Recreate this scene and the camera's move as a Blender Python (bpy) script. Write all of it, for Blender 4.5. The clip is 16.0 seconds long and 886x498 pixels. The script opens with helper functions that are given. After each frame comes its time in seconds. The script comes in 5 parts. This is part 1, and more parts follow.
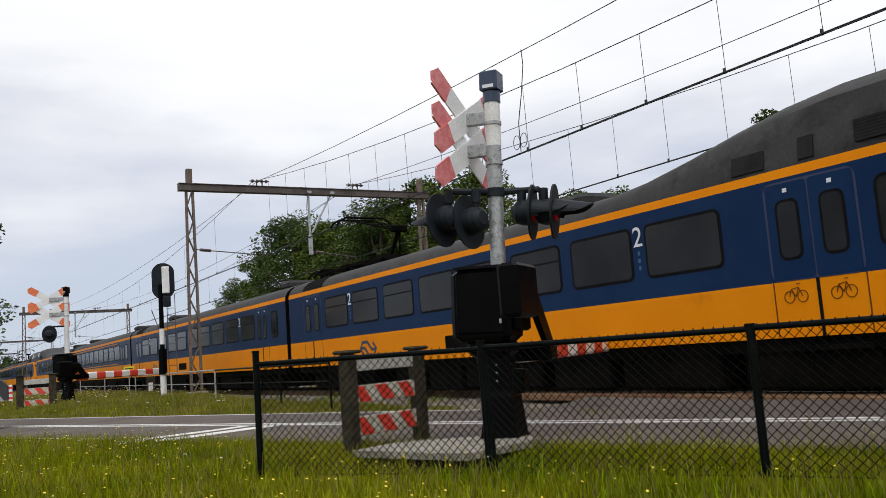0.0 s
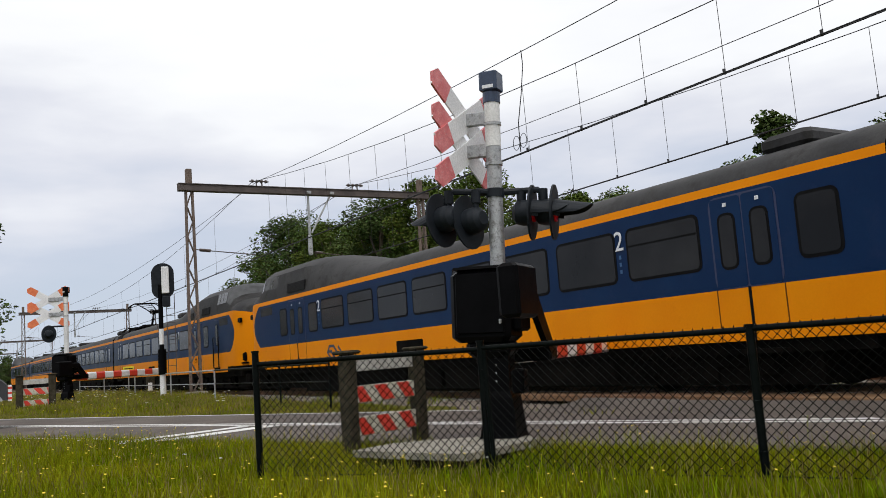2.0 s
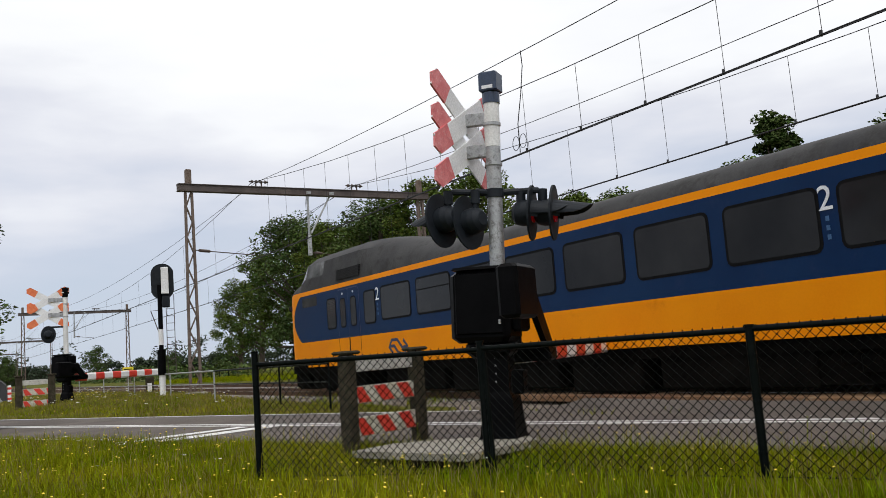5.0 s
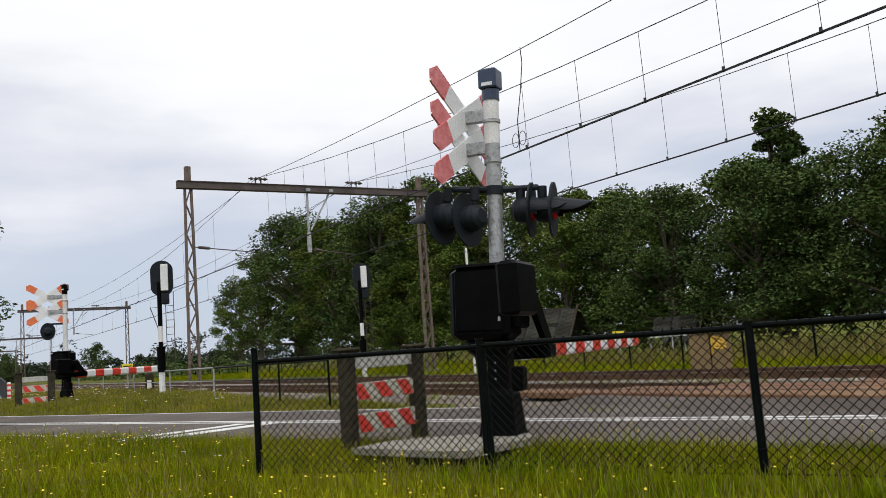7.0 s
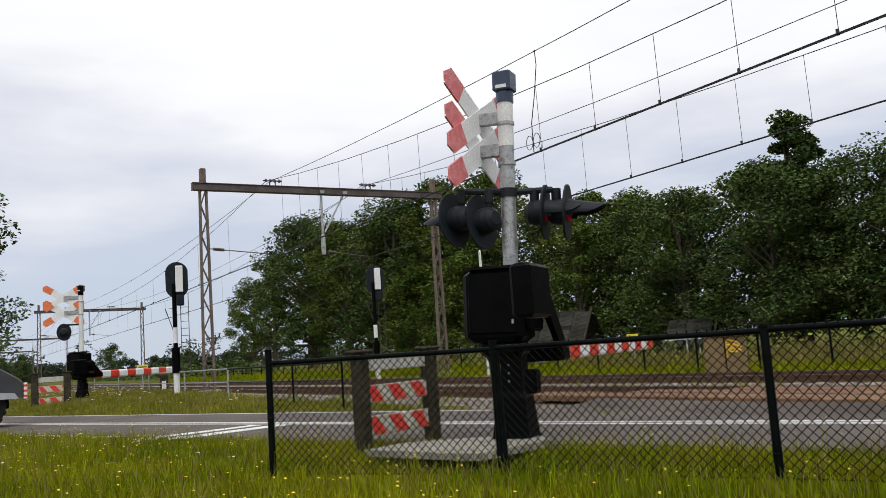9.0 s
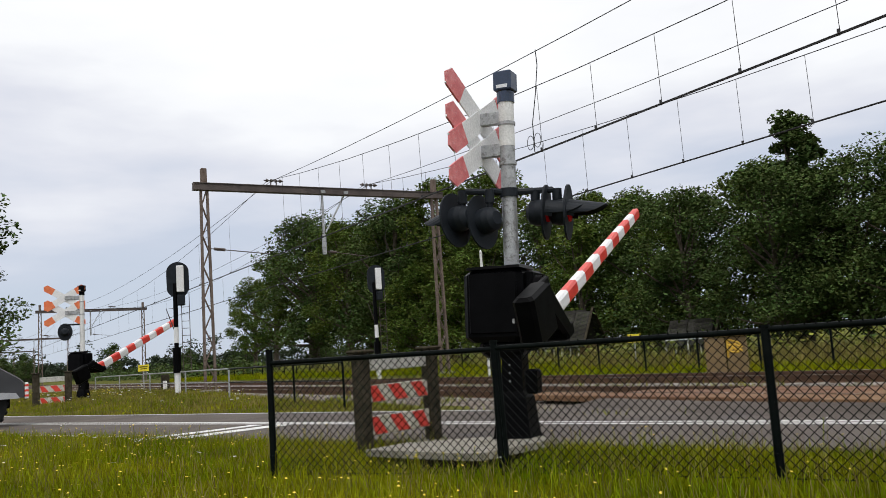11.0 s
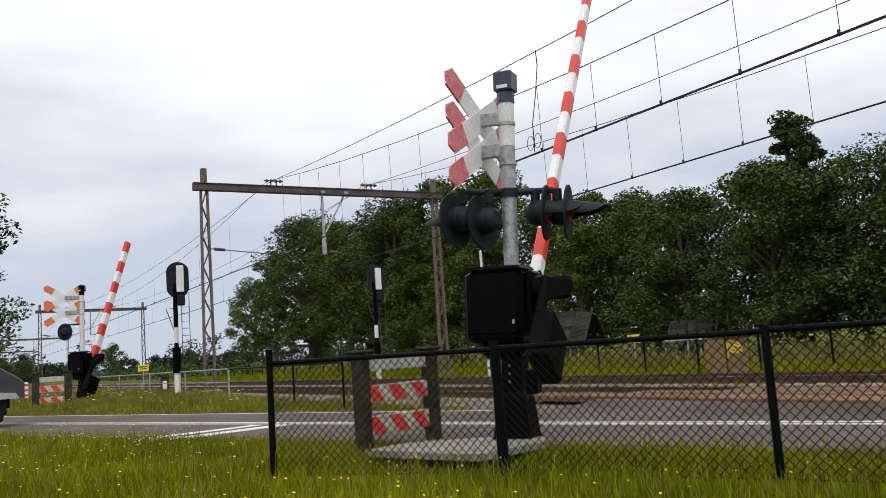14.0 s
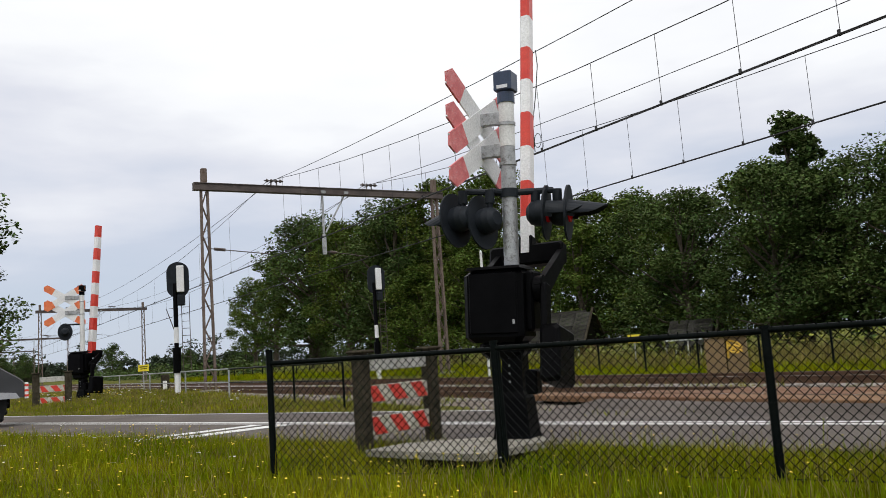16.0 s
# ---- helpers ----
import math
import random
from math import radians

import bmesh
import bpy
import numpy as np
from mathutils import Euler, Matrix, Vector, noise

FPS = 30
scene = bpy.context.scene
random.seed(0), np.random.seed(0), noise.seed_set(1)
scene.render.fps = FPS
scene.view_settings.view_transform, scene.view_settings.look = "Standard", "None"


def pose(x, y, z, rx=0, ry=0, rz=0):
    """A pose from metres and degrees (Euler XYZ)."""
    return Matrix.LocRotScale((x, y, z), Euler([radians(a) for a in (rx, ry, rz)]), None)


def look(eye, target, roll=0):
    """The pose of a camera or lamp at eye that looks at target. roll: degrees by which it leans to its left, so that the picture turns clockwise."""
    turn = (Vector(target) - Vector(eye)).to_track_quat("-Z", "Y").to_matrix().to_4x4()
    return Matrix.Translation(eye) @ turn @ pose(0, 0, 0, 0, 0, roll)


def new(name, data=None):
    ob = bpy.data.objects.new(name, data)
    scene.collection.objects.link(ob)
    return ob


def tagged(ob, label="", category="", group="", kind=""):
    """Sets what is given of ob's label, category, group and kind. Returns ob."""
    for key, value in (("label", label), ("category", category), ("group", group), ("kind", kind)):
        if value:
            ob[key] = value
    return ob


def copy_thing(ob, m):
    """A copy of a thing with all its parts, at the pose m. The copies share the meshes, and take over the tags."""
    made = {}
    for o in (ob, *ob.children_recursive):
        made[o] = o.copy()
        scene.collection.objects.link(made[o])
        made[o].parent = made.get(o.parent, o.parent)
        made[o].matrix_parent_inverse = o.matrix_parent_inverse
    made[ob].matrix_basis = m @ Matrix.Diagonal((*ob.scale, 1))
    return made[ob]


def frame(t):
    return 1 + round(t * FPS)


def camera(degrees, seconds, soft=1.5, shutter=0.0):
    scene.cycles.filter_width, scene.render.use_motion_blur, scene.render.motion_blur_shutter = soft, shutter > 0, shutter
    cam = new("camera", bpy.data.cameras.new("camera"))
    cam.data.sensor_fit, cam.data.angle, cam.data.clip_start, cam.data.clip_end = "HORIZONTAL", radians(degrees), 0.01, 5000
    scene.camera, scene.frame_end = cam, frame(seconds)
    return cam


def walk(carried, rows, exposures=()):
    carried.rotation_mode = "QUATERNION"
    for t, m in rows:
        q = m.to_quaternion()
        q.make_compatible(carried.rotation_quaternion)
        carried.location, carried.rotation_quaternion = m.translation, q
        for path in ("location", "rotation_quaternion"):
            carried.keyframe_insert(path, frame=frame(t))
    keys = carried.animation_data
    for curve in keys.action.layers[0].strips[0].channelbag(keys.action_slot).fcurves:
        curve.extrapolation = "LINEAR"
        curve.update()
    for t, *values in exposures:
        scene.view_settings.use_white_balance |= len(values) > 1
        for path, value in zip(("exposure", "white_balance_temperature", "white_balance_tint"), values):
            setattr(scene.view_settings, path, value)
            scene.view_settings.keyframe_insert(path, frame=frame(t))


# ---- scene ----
cam = camera(54.55, 16.0, 0.65)
EYE = (0.0, 0.0, 1.23)
# seconds, pitch, roll, yaw
TURNS = [(0.0, 6.84, 4.17, -30.88), (0.5, 6.83, 4.15, -30.91), (1.0, 6.85, 4.13, -30.91), (2.0, 6.86, 4.12, -30.91),
         (3.0, 6.83, 4.14, -30.91), (3.5, 6.89, 4.11, -30.93), (4.2, 6.89, 4.15, -30.93), (5.3, 6.88, 4.14, -30.94), (6.3, 6.86, 4.12, -30.94),
         (6.7, 6.82, 4.13, -30.95), (7.0, 6.69, 4.12, -30.97), (7.3, 6.74, 4.08, -30.98), (7.5, 6.79, 4.06, -30.98),
         (7.6, 6.77, 4.3, -32.9), (8.0, 6.74, 4.38, -33.02), (8.5, 6.74, 4.34, -33.09), (8.65, 6.76, 4.2, -32.9), (8.8, 6.84, 4.0, -31.5),
         (9.0, 6.9, 3.87, -30.08), (9.2, 6.92, 3.86, -30.03), (10.2, 6.91, 3.86, -30.02), (11.5, 6.9, 3.85, -30.02),
         (12.5, 6.92, 3.8, -30.03), (14.0, 6.92, 3.8, -30.03), (16.0, 6.92, 3.8, -30.02)]
walk(cam, [(t, pose(*EYE, 90 + p, r, y)) for t, p, r, y in TURNS], [(0.0, 0.0), (16.0, 0.0)])


# ---- sky and light: a bright overcast day ----
def make_world():
    w = bpy.data.worlds.new("overcast_sky")
    scene.world = w
    w.use_nodes = True
    nt = w.node_tree
    nt.nodes.clear()
    N, Lk = nt.nodes.new, nt.links.new
    out, bg = N("ShaderNodeOutputWorld"), N("ShaderNodeBackground")
    sky = N("ShaderNodeTexSky")
    sky.sky_type, sky.sun_disc = "NISHITA", False
    sky.sun_elevation, sky.sun_rotation = radians(48), radians(150)
    tc, sep = N("ShaderNodeTexCoord"), N("ShaderNodeSeparateXYZ")
    Lk(tc.outputs["Generated"], sep.inputs[0])
    mp = N("ShaderNodeMapping")
    mp.inputs["Scale"].default_value = (1.6, 1.6, 5.5)
    Lk(tc.outputs["Generated"], mp.inputs[0])
    nz = N("ShaderNodeTexNoise")
    nz.inputs["Scale"].default_value, nz.inputs["Detail"].default_value, nz.inputs["Roughness"].default_value = 1.7, 5.0, 0.5
    Lk(mp.outputs[0], nz.inputs[0])
    add = N("ShaderNodeMath"); add.operation = "MULTIPLY_ADD"
    add.inputs[1].default_value, add.inputs[2].default_value = 0.46, -0.225
    Lk(nz.outputs[0], add.inputs[0])
    sm = N("ShaderNodeMath"); sm.operation = "ADD"
    Lk(sep.outputs[2], sm.inputs[0]); Lk(add.outputs[0], sm.inputs[1])
    ramp = N("ShaderNodeValToRGB")
    e = ramp.color_ramp.elements
    e[0].position, e[0].color = 0.0, (0.52, 0.58, 0.69, 1)
    e[1].position, e[1].color = 0.42, (1.02, 1.02, 1.03, 1)
    for pos, col in ((0.07, (0.52, 0.58, 0.69, 1)), (0.13, (0.56, 0.605, 0.71, 1)), (0.21, (0.74, 0.75, 0.81, 1)), (0.30, (0.93, 0.935, 0.95, 1))):
        x = ramp.color_ramp.elements.new(pos)
        x.color = col
    Lk(sm.outputs[0], ramp.inputs[0])
    mix = N("ShaderNodeMixRGB"); mix.blend_type = "ADD"; mix.inputs[0].default_value = 0.012
    Lk(ramp.outputs[0], mix.inputs[1]); Lk(sky.outputs[0], mix.inputs[2])
    Lk(mix.outputs[0], bg.inputs[0])
    bg.inputs[1].default_value = 1.0
    Lk(bg.outputs[0], out.inputs[0])


make_world()
sun_data = bpy.data.lights.new("sun", "SUN")
sun_data.energy, sun_data.angle, sun_data.color = 1.2, radians(25), (1.0, 0.97, 0.92)
sun = new("sun", sun_data)
sun.matrix_basis = look((0, 0, 60), (18, 31, 0))


# ---- materials ----
def material(name, a, b, rough=0.7, metal=0.0, scale=4.0, fine=60.0, bump=0.1, dirt=None, dirt_at=0.62, vary=0.0, island=0.0, coat=0.0, spec=0.5, bump_d=0.01, grain=0.35):
    """Two-tone surface: broad noise between a and b, fine grain, optional dirt patches and variation from piece to piece."""
    m = bpy.data.materials.new(name)
    m.use_nodes = True
    nt = m.node_tree
    N, Lk = nt.nodes.new, nt.links.new
    bs = nt.nodes["Principled BSDF"]
    tc = N("ShaderNodeTexCoord")
    n1, n2 = N("ShaderNodeTexNoise"), N("ShaderNodeTexNoise")
    n1.inputs["Scale"].default_value, n1.inputs["Detail"].default_value = scale, 5
    n2.inputs["Scale"].default_value, n2.inputs["Detail"].default_value = fine, 3
    for n in (n1, n2):
        Lk(tc.outputs["Object"], n.inputs[0])
    mx = N("ShaderNodeMixRGB")
    mx.inputs[1].default_value, mx.inputs[2].default_value = (*a, 1), (*b, 1)
    rp = N("ShaderNodeMapRange")
    rp.inputs[1].default_value, rp.inputs[2].default_value = 0.35, 0.65
    Lk(n1.outputs[0], rp.inputs[0]); Lk(rp.outputs[0], mx.inputs[0])
    col = mx.outputs[0]
    g = N("ShaderNodeMixRGB"); g.blend_type = "MULTIPLY"; g.inputs[0].default_value = grain
    gr = N("ShaderNodeMapRange")
    gr.inputs[1].default_value, gr.inputs[2].default_value, gr.inputs[3].default_value, gr.inputs[4].default_value = 0.3, 0.7, 0.55, 1.3
    Lk(n2.outputs[0], gr.inputs[0]); Lk(col, g.inputs[1]); Lk(gr.outputs[0], g.inputs[2])
    col = g.outputs[0]
    if dirt:
        n3 = N("ShaderNodeTexNoise")
        n3.inputs["Scale"].default_value, n3.inputs["Detail"].default_value, n3.inputs["Roughness"].default_value = scale * 2.3, 8, 0.7
        Lk(tc.outputs["Object"], n3.inputs[0])
        dr = N("ShaderNodeMapRange")
        dr.inputs[1].default_value, dr.inputs[2].default_value = dirt_at - 0.06, dirt_at + 0.1
        Lk(n3.outputs[0], dr.inputs[0])
        dm = N("ShaderNodeMixRGB")
        dm.inputs[2].default_value = (*dirt, 1)
        Lk(dr.outputs[0], dm.inputs[0]); Lk(col, dm.inputs[1])
        col = dm.outputs[0]
    if vary or island:
        src = N("ShaderNodeObjectInfo").outputs["Random"] if vary else N("ShaderNodeNewGeometry").outputs["Random Per Island"]
        hv = N("ShaderNodeHueSaturation")
        for key, lo, hi in (("Value", 1 - (vary or island), 1 + (vary or island)), ("Hue", 0.5 - 0.06 * (vary or island), 0.5 + 0.05 * (vary or island))):
            mr = N("ShaderNodeMapRange")
            mr.inputs[3].default_value, mr.inputs[4].default_value = lo, hi
            Lk(src, mr.inputs[0]); Lk(mr.outputs[0], hv.inputs[key])
        Lk(col, hv.inputs["Color"])
        col = hv.outputs[0]
    Lk(col, bs.inputs["Base Color"])
    bs.inputs["Metallic"].default_value = metal
    bs.inputs["Coat Weight"].default_value = coat
    bs.inputs["Specular IOR Level"].default_value = spec
    rr = N("ShaderNodeMapRange")
    rr.inputs[3].default_value, rr.inputs[4].default_value = max(0.03, rough - 0.12), min(1, rough + 0.12)
    Lk(n1.outputs[0], rr.inputs[0]); Lk(rr.outputs[0], bs.inputs["Roughness"])
    if bump:
        bp = N("ShaderNodeBump")
        bp.inputs["Strength"].default_value, bp.inputs["Distance"].default_value = bump, bump_d
        Lk(n2.outputs[0], bp.inputs["Height"]); Lk(bp.outputs[0], bs.inputs["Normal"])
    return m


def glowing(name, col, strength):
    m = bpy.data.materials.new(name)
    m.use_nodes = True
    bs = m.node_tree.nodes["Principled BSDF"]
    bs.inputs["Base Color"].default_value = (*col, 1)
    bs.inputs["Emission Color"].default_value = (*col, 1)
    bs.inputs["Emission Strength"].default_value = strength
    bs.inputs["Roughness"].default_value = 0.2
    return m


GRASS_GROUND = material("grass_ground", (0.060, 0.072, 0.004), (0.115, 0.112, 0.012), 0.95, scale=0.6, fine=25, bump=0.6, dirt=(0.12, 0.10, 0.05), dirt_at=0.66, spec=0.1, bump_d=0.05)
BLADE = material("grass_blade", (0.105, 0.146, 0.003), (0.262, 0.260, 0.010), 0.9, scale=0.5, fine=3, bump=0, island=0.45, spec=0.0)
DRY = material("dry_grass", (0.235, 0.185, 0.060), (0.14, 0.135, 0.030), 0.85, scale=0.8, fine=3, bump=0, island=0.4, spec=0.1)
ASPHALT = material("asphalt", (0.098, 0.084, 0.074), (0.145, 0.126, 0.112), 0.85, scale=0.5, fine=180, bump=0.4, dirt=(0.10, 0.092, 0.094), dirt_at=0.6, spec=0.08)
BARRIER_WHITE = material("mossy_white_board", (0.60, 0.58, 0.50), (0.46, 0.45, 0.37), 0.7, scale=6, fine=50, bump=0.1, dirt=(0.25, 0.25, 0.16), dirt_at=0.58, spec=0.2)
ROAD_PAINT = material("road_paint", (0.78, 0.78, 0.76), (0.62, 0.62, 0.6), 0.7, scale=3, fine=90, bump=0.2, dirt=(0.35, 0.34, 0.33), dirt_at=0.64)
BALLAST = material("ballast_stone", (0.15, 0.125, 0.105), (0.23, 0.20, 0.175), 0.9, scale=1.2, fine=22, bump=1.0, dirt=(0.13, 0.09, 0.06), dirt_at=0.58, bump_d=0.04, island=0.3, spec=0.1)
RAIL_STEEL = material("rusty_rail", (0.10, 0.06, 0.04), (0.16, 0.095, 0.06), 0.65, metal=0.3, scale=3, fine=50, bump=0.3, spec=0.1)
RAIL_HEAD = material("worn_rail_head", (0.5, 0.48, 0.46), (0.38, 0.36, 0.34), 0.25, metal=1.0, scale=2, fine=60, bump=0.05)
SLEEPER = material("concrete_sleeper", (0.30, 0.28, 0.25), (0.22, 0.2, 0.18), 0.9, scale=4, fine=60, bump=0.3, vary=0.15)
CONCRETE = material("weathered_concrete", (0.20, 0.185, 0.15), (0.28, 0.265, 0.225), 0.9, scale=3, fine=70, bump=0.35, dirt=(0.2, 0.19, 0.16), dirt_at=0.58, spec=0.15)
PALE_CONCRETE = material("pale_slab_concrete", (0.25, 0.235, 0.20), (0.33, 0.31, 0.265), 0.9, scale=3, fine=70, bump=0.35, dirt=(0.14, 0.125, 0.09), dirt_at=0.55, spec=0.15)
RUST_DECK = material("rusty_crossing_deck", (0.150, 0.080, 0.042), (0.215, 0.125, 0.070), 0.85, scale=2.5, fine=60, bump=0.4, dirt=(0.2, 0.17, 0.135), dirt_at=0.62, vary=0.2, spec=0.15)
BLACK_PAINT = material("black_painted_steel", (0.0014, 0.0014, 0.0017), (0.003, 0.003, 0.0036), 0.42, scale=5, fine=80, bump=0.05, dirt=(0.006, 0.0055, 0.0055), dirt_at=0.68, spec=0.05)
DARK_RUBBER = material("matt_black_signal", (0.008, 0.011, 0.015), (0.014, 0.018, 0.024), 0.55, scale=5, fine=60, bump=0.05, dirt=(0.02, 0.021, 0.023), dirt_at=0.7, spec=0.2)
GALV = material("galvanised_steel", (0.34, 0.35, 0.36), (0.46, 0.47, 0.48), 0.5, metal=0.5, scale=6, fine=50, bump=0.15, dirt=(0.17, 0.165, 0.155), dirt_at=0.56)
POLE_WHITE = material("worn_white_pole_paint", (0.78, 0.78, 0.77), (0.66, 0.66, 0.65), 0.5, scale=3, fine=40, bump=0.1, dirt=(0.28, 0.27, 0.26), dirt_at=0.66)
SIGN_WHITE = material("white_sign_sheet", (0.84, 0.84, 0.84), (0.76, 0.76, 0.77), 0.4, scale=3, fine=40, bump=0.03, dirt=(0.6, 0.59, 0.57), dirt_at=0.7)
SIGN_RED = material("faded_red_sheet", (0.62, 0.13, 0.14), (0.72, 0.22, 0.22), 0.45, scale=8, fine=60, bump=0.03, dirt=(0.74, 0.40, 0.39), dirt_at=0.6)
SIGN_ORANGE = material("orange_red_sheet", (0.72, 0.15, 0.05), (0.80, 0.22, 0.08), 0.45, scale=8, fine=60, bump=0.03)
BOOM_RED = material("red_boom_paint", (0.62, 0.035, 0.022), (0.70, 0.06, 0.035), 0.4, scale=5, fine=60, bump=0.03, dirt=(0.45, 0.05, 0.04), dirt_at=0.66)
NAVY_CAP = material("dark_blue_cap", (0.018, 0.035, 0.075), (0.03, 0.05, 0.10), 0.4, scale=5, fine=40, bump=0.04)
FENCE_GREEN = material("dark_green_coated_steel", (0.0025, 0.004, 0.0037), (0.005, 0.007, 0.0065), 0.4, scale=8, fine=90, bump=0.15, dirt=(0.014, 0.016, 0.014), dirt_at=0.68, spec=0.05)
WIRE_MESH = material("dark_plastic_coated_wire", (0.004, 0.005, 0.0045), (0.008, 0.009, 0.008), 0.5, scale=6, fine=80, bump=0.0, spec=0.04)
OLD_WOOD = material("weathered_wood", (0.034, 0.028, 0.02), (0.072, 0.06, 0.042), 0.9, scale=7, fine=45, bump=0.6, dirt=(0.03, 0.032, 0.02), dirt_at=0.55, spec=0.05)
GREY_BOARD = material("grey_weathered_board", (0.42, 0.41, 0.38), (0.55, 0.54, 0.5), 0.8, scale=5, fine=50, bump=0.2, dirt=(0.25, 0.24, 0.2), dirt_at=0.6)
MAST_STEEL = material("brown_oxidised_steel", (0.13, 0.10, 0.085), (0.20, 0.155, 0.13), 0.75, metal=0.1, scale=2.5, fine=40, bump=0.2, dirt=(0.09, 0.06, 0.045), dirt_at=0.58, spec=0.15)
BEAM_STEEL = material("dark_oxidised_beam", (0.085, 0.07, 0.068), (0.13, 0.108, 0.10), 0.75, metal=0.1, scale=2.5, fine=40, bump=0.2, spec=0.15)
WIRE = material("oxidised_copper_wire", (0.03, 0.03, 0.032), (0.05, 0.05, 0.052), 0.6, metal=0.2, scale=4, fine=20, bump=0, spec=0.2)
INSULATOR = material("brown_insulator", (0.05, 0.035, 0.03), (0.08, 0.055, 0.045), 0.3, scale=5, fine=20, bump=0)
BLUE = material("train_blue_paint", (0.0032, 0.019, 0.068), (0.005, 0.026, 0.082), 0.4, scale=0.9, fine=30, bump=0.02, dirt=(0.010, 0.026, 0.078), dirt_at=0.6, spec=0.09, grain=0.08)
YELLOW = material("train_yellow_paint", (0.75, 0.232, 0.002), (0.79, 0.262, 0.003), 0.45, scale=0.8, fine=30, bump=0.02, dirt=(0.66, 0.20, 0.003), dirt_at=0.66, spec=0.05, grain=0.05)
ROOF_DARK = material("dark_roof_hatch", (0.014, 0.014, 0.015), (0.024, 0.024, 0.025), 0.7, scale=3, fine=30, bump=0.1, spec=0.08)
ROOF_GREY = material("grimy_grey_roof", (0.028, 0.028, 0.030), (0.050, 0.049, 0.049), 0.6, scale=1.2, fine=25, bump=0.1, dirt=(0.022, 0.021, 0.02), dirt_at=0.55, spec=0.12)
# near-black, also for the blocks that fill in shade below the floor
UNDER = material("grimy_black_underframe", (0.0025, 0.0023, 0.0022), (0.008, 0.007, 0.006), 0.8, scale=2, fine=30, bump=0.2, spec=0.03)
TRAIN_GLASS = material("tinted_train_glass", (0.006, 0.006, 0.007), (0.022, 0.022, 0.023), 0.14, scale=0.5, fine=5, bump=0, spec=0.17, grain=0.1)
SEAL = material("black_rubber_seal", (0.004, 0.004, 0.005), (0.008, 0.008, 0.008), 0.6, scale=5, fine=40, bump=0, spec=0.06)
SEAL_LINE = material("door_seam_shadow", (0.10, 0.035, 0.004), (0.16, 0.05, 0.005), 0.7, scale=5, fine=40, bump=0, spec=0.1)
PALE_MARK = material("pale_blue_marking", (0.05, 0.11, 0.22), (0.06, 0.13, 0.26), 0.5, scale=5, fine=30, bump=0, spec=0.1)
BELLOWS = material("black_gangway_bellows", (0.003, 0.003, 0.003), (0.007, 0.007, 0.007), 0.8, scale=3, fine=30, bump=0.2, spec=0.03)
WHITE_MARK = material("white_lettering", (0.75, 0.77, 0.8), (0.68, 0.7, 0.74), 0.5, scale=5, fine=30, bump=0)
DARK_BLUE_MARK = material("dark_blue_marking", (0.012, 0.02, 0.07), (0.016, 0.026, 0.085), 0.45, scale=5, fine=30, bump=0)
BARK = material("oak_bark", (0.055, 0.042, 0.03), (0.09, 0.07, 0.05), 0.95, scale=3, fine=25, bump=0.8, bump_d=0.03)
LEAF = material("oak_leaves", (0.050, 0.085, 0.012), (0.115, 0.15, 0.028), 0.7, scale=0.25, fine=2, bump=0, island=0.5, spec=0.1)
LEAF_DARK = material("dark_leaves", (0.038, 0.066, 0.018), (0.082, 0.116, 0.032), 0.75, scale=0.25, fine=2, bump=0, island=0.5, spec=0.1)
# greyer and bluer than the near leaves: distance haze put into the colour
LEAF_FAR = material("haze_tinted_leaves", (0.035, 0.05, 0.03), (0.055, 0.072, 0.042), 0.9, scale=0.05, fine=1, bump=0, island=0.4, spec=0.1)
HEDGE = material("hedge_leaves", (0.14, 0.18, 0.025), (0.25, 0.25, 0.05), 0.8, scale=0.5, fine=3, bump=0, island=0.4, spec=0.15)
ROOF_TILE = material("dark_roof_tiles", (0.018, 0.017, 0.016), (0.05, 0.046, 0.042), 0.9, scale=5, fine=20, bump=0.5, dirt=(0.03, 0.04, 0.015), dirt_at=0.55, vary=0.5, spec=0.08)
BRICK = material("brown_brick_wall", (0.17, 0.09, 0.06), (0.23, 0.13, 0.09), 0.9, scale=4, fine=40, bump=0.4, spec=0.1)
WINDOW_GLASS = material("house_window_glass", (0.02, 0.022, 0.025), (0.03, 0.03, 0.034), 0.1, scale=1, fine=5, bump=0, spec=0.7)
CABINET_TAN = material("tan_cabinet_paint", (0.17, 0.11, 0.045), (0.22, 0.145, 0.06), 0.6, scale=3, fine=40, bump=0.08, dirt=(0.17, 0.13, 0.06), dirt_at=0.6)
GRAFFITI = material("yellow_spray_paint", (0.62, 0.38, 0.03), (0.7, 0.45, 0.05), 0.6, scale=6, fine=40, bump=0)
YELLOW_SIGN = material("yellow_sign_sheet", (0.8, 0.68, 0.03), (0.75, 0.6, 0.03), 0.5, scale=4, fine=40, bump=0)
CAR_PAINT = material("dark_grey_vehicle_paint", (0.040, 0.041, 0.045), (0.055, 0.056, 0.060), 0.35, scale=2, fine=200, bump=0.0, spec=0.35)
CAR_PLASTIC = material("silver_trim_paint", (0.34, 0.35, 0.37), (0.40, 0.41, 0.43), 0.4, scale=3, fine=40, bump=0.02)
TYRE = material("tyre_rubber", (0.012, 0.012, 0.012), (0.02, 0.02, 0.02), 0.85, scale=6, fine=60, bump=0.2, spec=0.1)
LAMP_GLASS = material("clear_lamp_glass", (0.5, 0.5, 0.52), (0.62, 0.62, 0.64), 0.1, scale=3, fine=20, bump=0)
RED_LAMP = glowing("red_lamp_lens", (0.5, 0.012, 0.015), 0.06)
